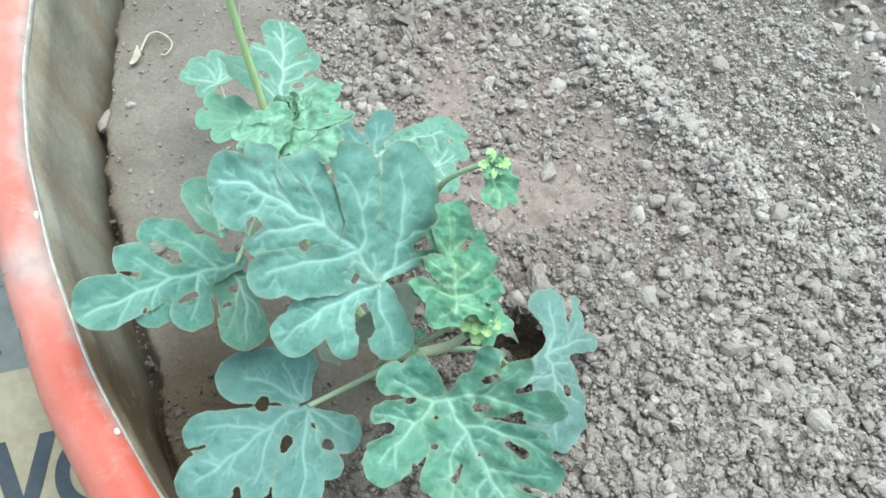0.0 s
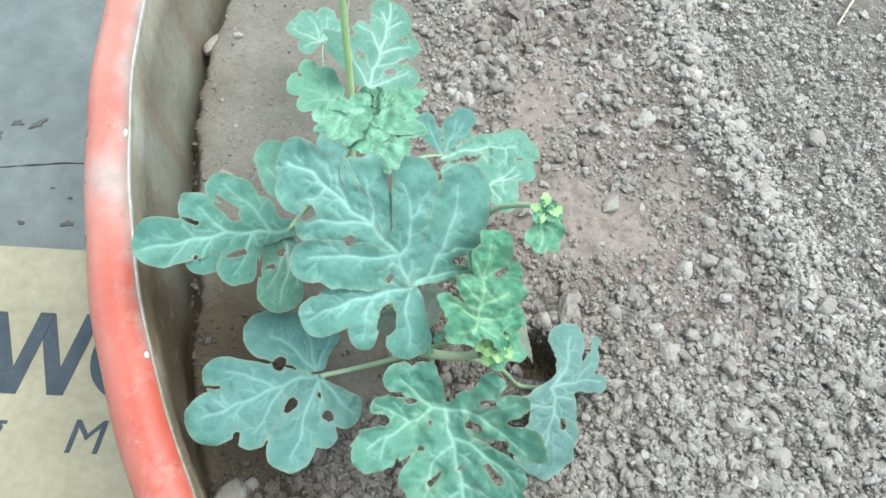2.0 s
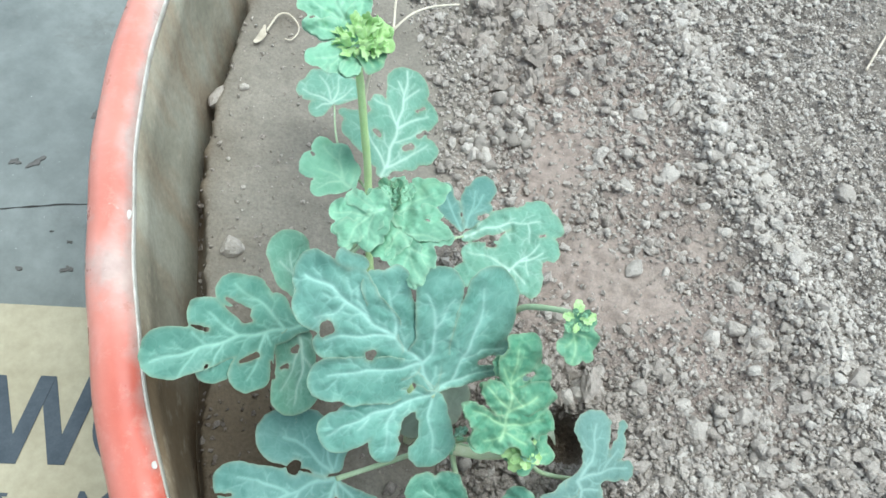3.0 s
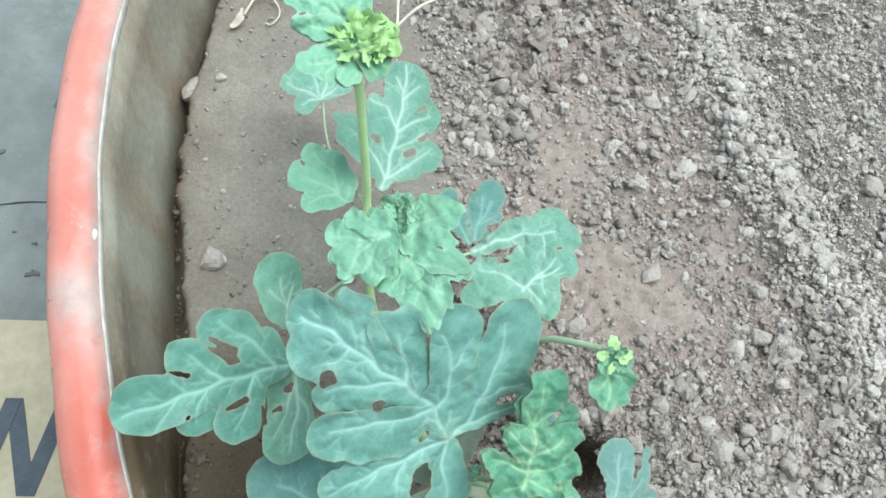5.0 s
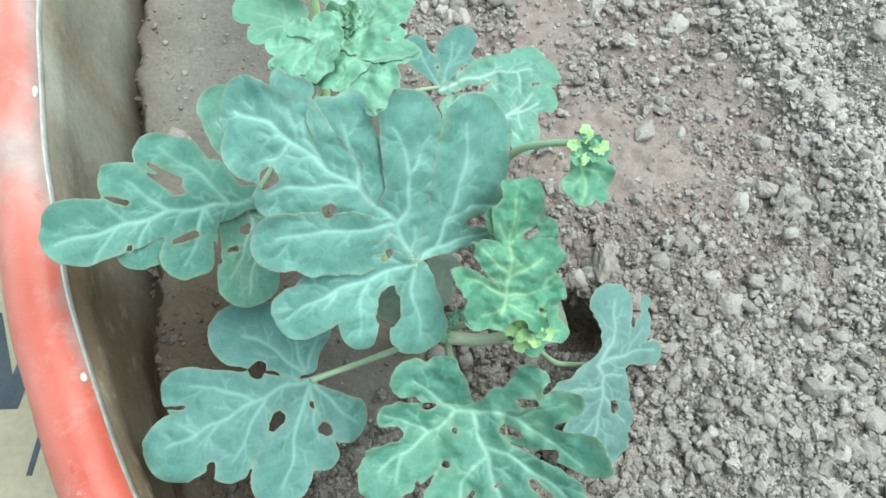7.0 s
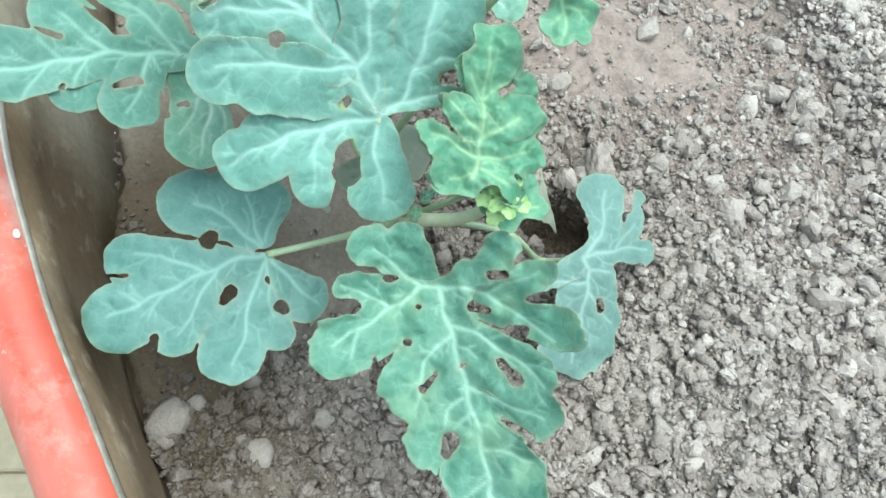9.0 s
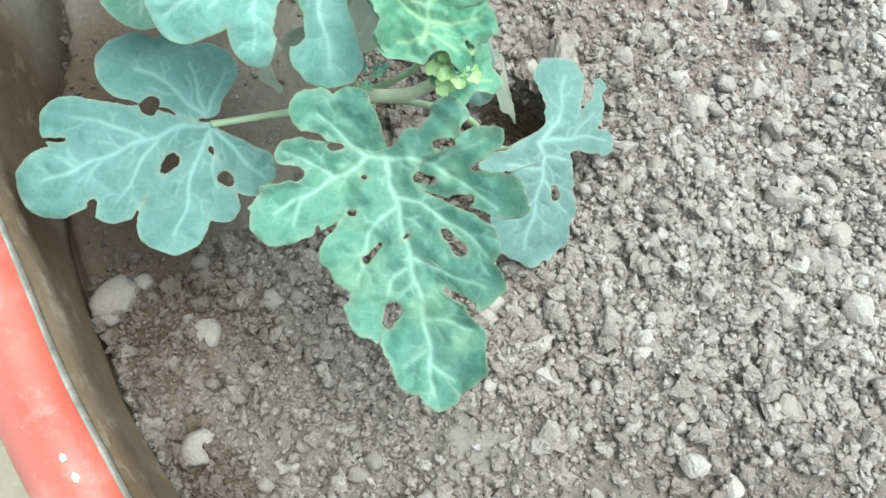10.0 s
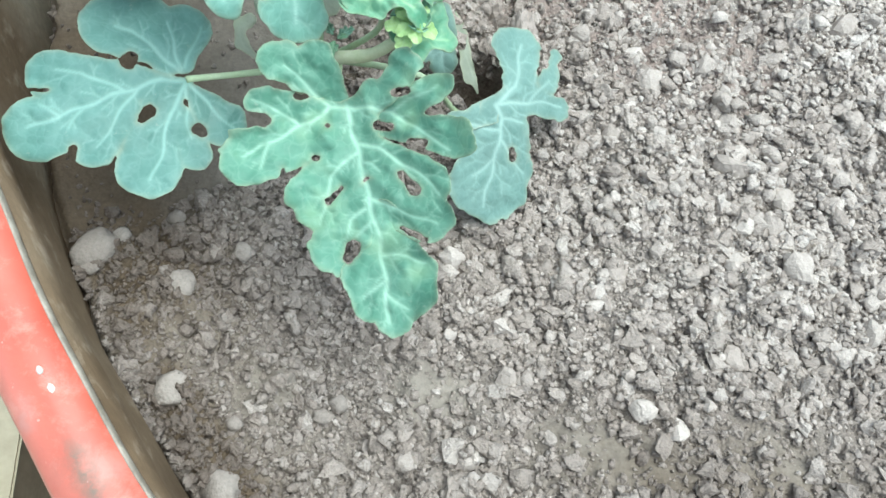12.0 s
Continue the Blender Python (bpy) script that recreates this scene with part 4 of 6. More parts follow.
for k in range(61):
    x = -0.75 + 0.01 * k
    y = 0.3695 + 0.43 * (x + 0.356) + 0.006 * (noise.noise((x * 9, 0, 0)) + 0.5 * noise.noise((x * 40, 3, 0)))
    w = 0.0003 + 0.0014 * abs(noise.noise((x * 45, 7, 0)))
    pair = [bm.verts.new((x, y - w, FLOOR_Z + 0.0006)), bm.verts.new((x, y + w, FLOOR_Z + 0.0006))]
    if last:
        bm.faces.new((last[0], pair[0], pair[1], last[1]))
    last = pair
part("crack", bm, M_CRACK, floor, "thin dark crack in the cement")

def smear(x, y, size, turn, seed):
    """A dried splash of mud on the cement."""
    r = np.random.RandomState(seed)
    lobes = [(0, 0, 3, 14, r.uniform(-3, 3), 2)] + [(r.uniform(-10, 16), r.uniform(-7, 7), r.uniform(1, 3), r.uniform(-4, 12), r.uniform(-4, 4), r.uniform(0.6, 1.6)) for k in range(6)]
    me = leaf_mesh("mud_splash", M_MUD, lobes, (), (), step=1.0, pucker=0, ruffle=0.1, ragged=1.6, wave=0.1, seed=seed, thick=0.7)
    ob = under("mud_splash", me, floor, "dried brown mud splash", pose(x, y, FLOOR_Z + 0.0012, 0, 0, turn))
    ob.scale = (size, size, 1)


for x, y, size, turn, seed in ((-0.450, 0.376, 1.0, 20, 1), (-0.411, 0.400, 0.8, 60, 2), (-0.430, 0.395, 0.5, 10, 3), (-0.330, 0.309, 0.4, 25, 4), (-0.300, 0.317, 0.4, 15, 5), (-0.37, 0.297, 0.3, 20, 6),
                               (-0.385, 0.47, 0.4, 100, 7), (-0.34, 0.335, 0.2, 0, 9), (-0.36, 0.34, 0.15, 0, 8)):
    smear(x, y, size, turn, seed)

# ---- watermelon plant ----
plant = new("watermelon_plant")
tagged(plant, "young watermelon plant with lobed blue-green leaves in soil", "plant")
BIG_OUTER = [(3.5, 9.4, -4.6, 61.9, 1.5, [(70.6, -2.6, 10.7, 39.9, -3.6, 12.0), (63.5, 6.3, 9.4, 39.0, -2.6, 10.9), (48.1, 14.7, 5.8, 28.8, -0.7, 7.7), (67.6, -15.5, 4.0, 61.2, -19.4, 3.3), (57.8, -12.6, 5.9, 43.4, -5.9, 8.4)]), (6.0, 0.0, -0.0, 37.9, 24.8, [(36.8, 23.9, 9.6, 17.3, 4.5, 9.1), (27.8, 18.5, 9.4, 17.6, 8.7, 9.1), (15.3, 4.7, 8.1, 2.1, -0.7, 3.2)]), (2.5, 9.4, -4.6, 48.4, -25.1, [(46.6, -23.2, 7.0, 23.6, -5.5, 8.9), (51.3, -18.3, 6.2, 35.6, -7.6, 7.7), (39.4, -9.6, 8.2, 18.7, -4.1, 7.3)])]
BIG_INNER = [(4.5, 1.7, -5.2, 32.7, -37.7, [(30.9, -34.6, 10.8, 13.9, -14.6, 7.5), (14.2, -10.3, 9.0, 1.3, -3.5, 2.6)]), (5.5, -0.7, -7.4, 12.6, -54.7, [(12.2, -51.6, 13.0, 0.7, -18.8, 9.7), (4.4, -45.8, 10.8, -0.5, -20.0, 9.8), (-12.1, -34.4, 9.4, -1.6, -16.3, 6.8), (-7.5, -26.5, 7.2, -1.0, -11.9, 4.9), (-0.4, -17.7, 8.1, -0.3, -2.8, 2.3)])]
BIG = dict(
    at=(0.0181, 0.2105, 0.1115, -17.7, -12.0, 154.6),
    lobes=[(18.3, 38.9, 9.4, 7.6, 14.2, 6.8), (-1.0, 31.6, 6.7, 6.9, 19.6, 6.8), (-17.0, 16.6, 11.5, -3.3, 3.1, 6.8), (19.1, 29.6, 7.3, 4.8, 5.7, 6.2), (49.0, -16.2, 8.8, 20.9, -2.2, 9.0)],
    holes=[(-5.6, 21.0, 4.3, -2.4, 16.7, 3.8), (32.6, 5.6, 2.1, 32.4, 3.6, 1.3), (9.1, 5.7, 0.9, 9.4, 2.5, 1.2), (53.0, 9.5, 3.3, 52.9, 12.0, 1.7), (-10.0, -31.1, 2.6, -6.7, -26.6, 1.7), (56.0, -21.5, 0.4, 57.2, -22.5, 0.9), (-8.4, -47.7, 1.8, -10.2, -50.3, 3.0)],
    veins=[(3.0, 2.0, 0.0, -0.0, 13.4, -7.0, 30.2, -7.0, 41.1, -5.2, 62.7, -3.9, 75.1, -0.0), (2.4, 1.4, 0.0, -0.0, 7.4, 12.0, 14.1, 24.5, 21.3, 43.3), (2.4, 1.3, 0.0, -0.0, -2.1, -10.7, 1.1, -20.5, 6.2, -34.9, 11.5, -44.5, 17.5, -49.8), (2.0, 1.2, 13.4, -7.0, 14.5, -14.1, 20.5, -22.3, 27.0, -27.7, 34.0, -29.3), (2.0, 1.2, 30.2, -7.0, 35.1, -11.9, 45.2, -19.0), (2.0, 1.2, 30.2, -7.0, 38.2, -1.5, 45.4, 6.9, 50.4, 14.0), (2.0, 1.2, 13.4, -7.0, 19.6, 1.6, 28.6, 10.7, 38.4, 22.9)],
    side_veins=[(1.5, 1.0, 41.1, -5.2, 51.6, -7.5, 55.4, -11.2), (1.7, 1.1, -2.1, -10.7, -8.9, -21.1, -14.5, -28.6), (1.4, 1.0, 1.1, -20.5, -2.5, -30.5, -9.8, -39.0), (1.6, 1.0, 8.7, 15.1, 5.5, 22.5, -2.0, 32.9), (2.0, 1.2, 0.0, -0.0, -6.9, 8.6, -20.5, 19.4), (1.3, 0.9, 14.1, 24.5, 13.2, 32.7), (1.4, 1.0, 20.5, -22.3, 22.5, -30.4, 23.6, -37.5), (1.4, 1.0, 54.6, -4.8, 55.4, 3.0, 59.1, 9.7)],
    layers=[*BIG_OUTER, *BIG_INNER],
    bow=(0.93, 0.13, -0.93, -0.60, -0.62, 0.30),
)
LEFT = dict(
    at=(-0.0527, 0.2283, 0.0963, -27.3, -2.5, -150.1),
    lobes=[(59.5, -1.5, 12.2, 42.9, -0.6, 8.9), (42.1, -15.3, 8.4, 32.1, -4.7, 5.9), (28.9, -24.1, 8.0, 21.5, -21.0, 7.1), (21.5, -21.0, 6.9, 14.2, -6.9, 6.1), (10.9, -13.0, 5.5, 7.4, -4.1, 5.1), (42.9, -0.6, 7.8, 9.5, -0.6, 6.5), (5.3, -2.3, 5.7, -0.9, -0.9, 5.3), (27.2, 14.3, 10.0, 19.9, 2.1, 7.0)],
    holes=[(43.1, -8.8, 1.1, 49.4, -12.4, 0.5), (24.9, -12.8, 2.1, 32.5, -20.6, 0.5), (5.5, 9.3, 2.2, 4.7, 8.6, 1.5), (11.0, 15.9, 1.2, 13.5, 15.9, 0.7), (45.1, 7.3, 0.8, 45.8, 7.8, 0.7), (31.0, 8.9, 0.8, 23.7, 8.1, 1.4), (17.5, 12.4, 0.5, 17.8, 19.4, 1.0)],
    veins=[(2.8, 1.6, 0.0, -0.0, 14.3, -1.1, 30.4, -2.4, 39.4, -1.6, 48.2, -0.8, 58.9, 0.0, 68.2, 0.0), (1.8, 1.1, 30.4, -2.4, 35.4, -9.2, 41.2, -16.6), (2.0, 1.2, 9.5, -0.9, 12.7, -7.9, 19.9, -17.8, 28.2, -26.2), (1.8, 1.1, 19.1, -1.3, 22.4, 7.8, 29.1, 18.6), (1.4, 0.9, 37.1, -2.0, 40.5, 3.0, 43.4, 10.8)],
    side_veins=[(1.2, 0.8, 48.2, -0.8, 55.2, 6.3, 58.3, 10.3), (1.2, 0.8, 44.9, -1.2, 48.4, -8.6), (1.2, 0.8, 19.0, -1.6, 15.9, 5.6), (1.2, 0.8, 19.9, -17.8, 25.3, -19.4)],
    layers=[(-1.5, 32.1, 0.2, 42.4, 8.6, [(42.1, 7.7, 8.9, 32.1, 0.2, 6.3)])],
    bow=(0.85, 0.08, -0.50, -0.18, -0.00, -0.01),
)
LEFTB = dict(
    at=LEFT["at"],
    lobes=[(8.7, 28.8, 11.8, 5.0, 7.2, 9.2), (11.0, 5.6, 5.0, 3.8, 2.1, 5.1)],
    holes=[(5.5, 9.3, 2.2, 4.7, 8.6, 1.5), (11.0, 15.9, 1.2, 13.5, 15.9, 0.7), (17.5, 12.4, 0.5, 17.8, 19.4, 1.0)],
    veins=[(2.0, 1.2, 3.2, -0.2, 2.0, 13.4, 5.0, 23.3, 10.5, 34.9), (1.3, 0.9, 2.6, 9.0, 9.0, 19.0, 15.0, 26.0), (1.3, 0.9, 2.2, 12.0, -0.5, 20.0, -1.0, 27.0)],
    bow=LEFT["bow"],
)
LEFTC = dict(
    at=LEFT["at"],
    lobes=[(1.0, -36.6, 11.7, 1.6, -25.0, 8.2), (1.6, -25.0, 8.0, 1.5, -18.0, 3.5)],
    veins=[(1.8, 1.0, 0.8, -15.0, 0.2, -25.0, 1.0, -36.6), (1.2, 0.8, 0.3, -25.0, 6.0, -33.0), (1.2, 0.8, 0.3, -25.0, -5.0, -33.0)],
    bow=LEFT["bow"],
)
LOWL = dict(
    at=(-0.0147, 0.1690, 0.0632, -24.3, -1.0, -142.5),
    lobes=[(19.5, -28.5, 12.7, 6.8, -16.2, 8.4), (-5.6, -19.3, 11.3, -1.3, -7.0, 4.8), (6.2, -25.1, 10.9, 3.5, -11.2, 8.4), (46.2, -15.0, 10.1, 16.2, -2.8, 7.0), (57.1, 3.1, 12.8, 27.8, 3.1, 8.6), (40.1, 15.2, 8.5, 26.4, 6.0, 6.9), (24.4, 29.1, 12.0, 13.6, 10.7, 9.1), (6.5, 28.8, 6.4, 7.9, 15.3, 5.9), (-7.2, 19.6, 9.8, -0.9, 6.3, 3.6), (8.3, 2.5, 8.2, 0.5, 1.4, 2.6)],
    holes=[(18.4, -12.4, 3.2, 16.9, -13.4, 2.6), (56.9, -12.9, 0.3, 50.0, -10.3, 0.8), (47.8, 14.0, 1.5, 50.9, 22.1, 1.4), (2.2, 20.3, 2.6, 1.3, 21.9, 2.0), (17.5, 8.5, 2.7, 21.4, 10.8, 1.4), (34.5, 21.8, 0.3, 36.0, 23.6, 0.6)],
    veins=[(2.8, 2.0, -0.0, 0.0, 9.1, -2.3, 23.8, -1.7, 48.2, 0.8, 60.1, 1.5), (2.4, 1.6, 0.9, -1.1, 2.7, -6.4, 12.9, -23.4, 18.7, -27.9), (1.7, 1.2, 0.9, -4.5, 0.2, -15.3, -1.0, -24.1), (2.2, 1.4, 0.3, 0.8, 10.4, 11.8, 19.1, 26.2, 25.4, 33.7), (1.8, 1.1, 0.3, 0.8, 4.9, 13.8, 6.1, 22.3), (2.0, 1.2, -0.3, 1.0, -5.2, 13.7, -10.8, 23.6), (1.8, 1.1, 23.8, -1.7, 35.5, -13.2, 45.1, -16.5)],
    side_veins=[(1.6, 1.0, 19.2, -1.3, 29.3, 7.5, 39.3, 16.1), (1.4, 1.0, -0.4, -4.7, -6.7, -11.7, -12.0, -19.3), (1.3, 0.9, 38.5, -0.1, 46.5, 6.2), (1.3, 0.9, 48.2, 0.8, 54.2, -6.2)],
    bow=(0.22, 0.18, -0.31, 0.22, -0.28, 0.01),
)
HOLE = dict(
    at=(0.0520, 0.1681, 0.0791, 5.7, 23.2, -61.2),
    lobes=[(-7.0, -30.2, 6.1, 1.3, -6.6, 5.2), (12.4, -37.4, 10.9, 6.4, -7.6, 8.4), (31.4, -17.2, 11.0, 18.0, -0.8, 10.1), (50.1, -13.2, 9.5, 38.2, 0.1, 9.8), (45.5, 20.4, 9.2, 35.3, 5.8, 8.8), (32.0, 22.2, 9.1, 20.3, 5.2, 7.7), (7.1, 2.8, 7.7, 1.6, 1.3, 3.9), (-4.2, 10.2, 3.7, 2.3, 5.0, 4.5), (-10.0, 24.7, 5.6, 1.0, 11.7, 4.0)],
    holes=[(-7.0, -17.2, 1.5, -6.4, -14.1, 1.1), (-0.2, -30.5, 2.5, -2.0, -36.2, 2.3), (18.6, -26.9, 0.5, 27.0, -29.4, 1.7), (47.6, 11.7, 0.9, 52.5, 18.2, 1.1), (28.3, 14.9, 1.3, 34.9, 18.8, 2.2), (17.8, 20.5, 1.5, 19.2, 24.9, 1.6), (9.1, 10.3, 1.9, 10.7, 14.1, 1.6), (-0.9, 18.2, 1.5, -0.4, 22.6, 1.5), (-13.1, 15.6, 3.0, -12.0, 16.0, 2.4), (5.6, -8.4, 1.2, 5.9, -7.8, 0.8), (16.7, -15.6, 1.1, 17.0, -14.3, 1.0), (33.5, -13.1, 1.4, 29.5, -7.5, 0.8), (51.4, -7.1, 2.7, 55.1, -10.0, 1.8)],
    veins=[(3.2, 1.8, 0.0, -0.0, 10.6, 0.7, 24.8, 1.7, 36.0, 1.9, 49.5, 2.8, 63.6, 2.2, 78.5, 0.2), (2.6, 1.4, 0.0, -0.0, -0.6, -6.2, 4.1, -18.9, 8.3, -29.8, 11.1, -40.2), (2.0, 1.2, -1.2, -6.1, -10.9, -13.1, -17.7, -19.1), (2.0, 1.2, 17.0, 0.7, 24.0, -9.9, 33.2, -14.3, 41.4, -17.2), (2.2, 1.3, 13.9, 1.3, 19.3, 10.5, 27.5, 19.7, 37.9, 26.6), (1.8, 1.1, 34.7, 1.7, 40.3, 10.9, 48.1, 23.3), (2.2, 1.3, 0.0, -0.0, 5.0, 15.9, 11.7, 21.8, 23.3, 33.0)],
    side_veins=[(1.6, 1.0, 38.2, 0.1, 42.2, -5.8, 50.0, -10.6), (1.5, 1.0, 55.4, 2.7, 57.6, 11.9, 60.3, 17.2), (1.4, 0.9, 63.6, 2.0, 69.7, -6.5), (1.4, 0.9, 68.2, 1.2, 75.6, 8.0), (1.4, 0.9, 4.1, -18.9, -5.2, -27.0, -7.6, -32.5), (1.3, 0.9, 5.0, 15.9, 1.6, 27.2, 0.4, 33.0), (1.2, 0.8, 8.3, -29.8, 17.3, -35.3), (1.2, 0.8, 42.2, 2.4, 48.3, -5.8)],
    layers=[(1.8, -3.2, -3.0, -20.1, -18.6, [(-20.0, -19.6, 8.3, -4.7, -4.0, 3.8), (-17.5, -7.8, 7.7, -3.7, -2.3, 3.2)]), (2.0, 6.2, 11.9, 21.1, 34.5, [(20.2, 34.7, 7.3, 8.2, 12.7, 5.0), (0.6, 33.0, 5.0, 7.3, 17.9, 6.1)]), (2.5, 44.5, 1.3, 79.6, 0.0, [(63.2, 3.5, 17.1, 47.0, 2.1, 11.5), (76.9, 2.0, 7.4, 63.7, 3.4, 13.0)])],
    bow=(0.02, 0.24, -0.04, 0.19, 0.33, 0.39),
)
GREY = dict(
    at=(0.1069, 0.2103, 0.0395, 11.3, 22.2, -81.4),
    lobes=[(-28.0, 5.8, 10.5, -11.0, 10.1, 7.5), (-29.1, 21.9, 3.5, -16.4, 21.2, 5.8), (-5.4, 26.4, 5.3, -6.4, 13.1, 8.8), (35.8, 1.9, 16.7, 8.1, 4.5, 10.9), (24.9, 13.0, 7.1, 10.2, 8.4, 7.4), (-2.0, 7.1, 7.9, 1.7, 0.2, 4.8)],
    holes=[(-28.9, 17.9, 2.4, -23.2, 17.9, 1.8), (18.3, 9.7, 1.2, 22.2, 10.4, 1.5), (3.5, 22.0, 2.3, 3.7, 25.8, 3.2), (-14.8, -3.9, 0.7, -14.4, -1.5, 2.9)],
    veins=[(2.4, 1.4, 0.0, -0.0, -9.5, 7.5, -29.5, 6.7), (2.0, 1.2, 0.0, -0.0, -5.6, 16.8, -7.0, 28.7), (2.4, 1.4, 0.0, -0.0, 5.6, 4.2, 25.4, 2.7, 45.5, 0.0), (1.6, 1.0, 10.6, 3.5, 11.7, -10.4), (1.5, 1.0, 5.6, 4.2, 4.9, 12.8), (1.4, 0.9, 15.4, 4.0, 27.3, 15.3), (1.4, 0.9, 22.9, 3.2, 33.1, -5.9)],
    side_veins=[(1.2, 0.8, -5.3, 14.2, -16.4, 21.0)],
    layers=[(2.0, 2.4, 0.3, 11.4, -14.4, [(11.3, -13.8, 4.6, 4.3, -1.9, 4.7), (13.6, -19.0, 1.8, 9.5, -11.7, 4.1)])],
    bow=(0.07, -0.98, -0.35, 0.04, -0.16, -0.03),
)
YOUNG = dict(
    at=(0.0551, 0.2023, 0.1014, -6.4, -18.3, 96.3),
    lobes=[(41.5, -3.5, 8.9, 27.8, -2.3, 8.3), (23.1, -13.9, 7.9, 18.3, -3.7, 8.1), (12.3, -19.5, 6.0, 10.6, -6.2, 8.5), (21.3, 9.6, 5.7, 14.7, -0.8, 6.8), (10.7, 14.5, 5.3, 6.3, 1.5, 6.5), (-1.7, 7.1, 6.7, 1.7, -0.6, 5.8), (34.6, 4.7, 4.7, 24.3, -0.5, 8.0), (0.7, -13.2, 5.3, 7.1, -4.9, 7.5), (33.5, -13.5, 4.9, 25.2, -6.2, 8.1)],
    holes=[(30.0, -6.4, 1.3, 32.9, -9.4, 1.0), (3.4, -14.6, 0.8, -0.2, -19.3, 1.7), (28.5, 8.8, 0.5, 28.1, 6.3, 0.6)],
    veins=[(2.4, 1.3, -0.0, 0.0, 14.8, -1.6, 27.5, -0.2, 41.9, -1.0), (1.8, 1.1, 14.8, -1.6, 18.8, 4.5, 22.7, 10.5), (1.8, 1.1, 13.2, -1.8, 22.9, -13.1), (1.7, 1.1, 6.6, -0.9, 9.7, 6.7, 11.1, 14.0), (1.7, 1.1, 6.6, -0.9, 9.4, -9.7, 12.2, -18.6), (1.5, 1.0, 25.9, -0.4, 33.3, -6.9), (1.4, 1.0, 25.9, -0.4, 33.1, 4.5)],
    side_veins=[(1.4, 1.0, 1.7, -0.3, -1.7, 7.1), (1.3, 0.9, 3.4, -0.8, 0.6, -12.4)],
    layers=[(2.6, 5.0, -1.1, 22.0, 9.7, [(21.0, 9.2, 5.7, 14.7, -0.8, 6.4), (16.5, 3.5, 5.8, 9.9, -1.3, 5.5)]), (3.0, 11.5, -1.2, 43.7, -2.4, [(42.3, -3.4, 8.3, 29.3, -1.6, 7.0), (38.1, 2.6, 4.4, 29.0, -0.0, 5.7)]), (2.2, 8.3, -1.5, 23.2, -14.7, [(23.9, -14.3, 6.9, 17.7, -4.6, 6.8)]), (3.0, 1.7, -0.6, 10.3, 13.9, [(10.8, 14.0, 5.0, 5.9, 2.3, 5.8), (-0.9, 7.2, 5.8, 2.4, 0.3, 4.9)])],
    bow=(0.22, 0.46, 0.00, 0.00, 0.00, 0.00),
)
CROWN = dict(
    at=(-0.0374, 0.2875, 0.1352, 17.0, 24.4, -37.3),
    lobes=[(34.7, 0.2, 5.9, 25.0, 2.9, 6.4), (32.7, -5.8, 4.2, 26.3, 0.3, 5.5), (33.5, 8.6, 4.9, 25.9, 6.9, 6.4), (29.7, 16.6, 5.5, 22.5, 11.0, 7.6), (12.4, 25.5, 6.3, 16.0, 12.7, 8.0), (2.6, 14.0, 6.4, 10.7, 6.6, 8.3), (5.2, 20.9, 4.3, 12.4, 12.1, 6.8)],
    holes=[(3.4, 12.6, 1.2, 2.2, 14.3, 0.6), (2.0, 20.1, 0.7, 4.4, 18.8, 0.6), (24.1, 23.8, 0.6, 24.3, 21.6, 0.5)],
    veins=[(2.0, 1.2, 0.0, -0.0, 11.9, 3.2, 21.4, 3.9, 30.9, 1.5, 39.3, -0.0), (1.5, 1.0, 21.4, 3.9, 25.2, 10.6, 30.7, 15.5), (1.5, 1.0, 27.5, 2.5, 33.5, 8.6), (1.5, 1.0, 11.9, 3.2, 12.0, 14.1, 12.4, 25.5), (1.4, 1.0, 11.9, 3.2, 6.8, 11.0, 2.0, 14.5), (1.4, 1.0, 19.7, 3.5, 21.6, -5.8), (1.3, 0.9, 29.7, 1.7, 32.8, -4.4)],
    layers=[(0.5, 13.4, 3.1, 23.0, -8.2, [(22.1, -7.4, 4.3, 20.7, 2.8, 5.6), (14.9, -8.6, 6.1, 13.8, 1.1, 7.0)]), (0.6, 16.9, 3.9, 38.6, -1.0, [(34.5, 0.6, 5.5, 25.0, 2.9, 5.4), (32.4, -5.6, 3.5, 27.6, 0.2, 4.6)]), (0.5, 13.0, 5.0, 27.3, 16.7, [(28.0, 16.9, 5.1, 20.9, 10.7, 5.6), (20.6, 20.5, 4.4, 17.1, 11.9, 5.3)])],
    bow=(1.63, -0.05, 0.00, 0.00, 0.00, 0.00),
)
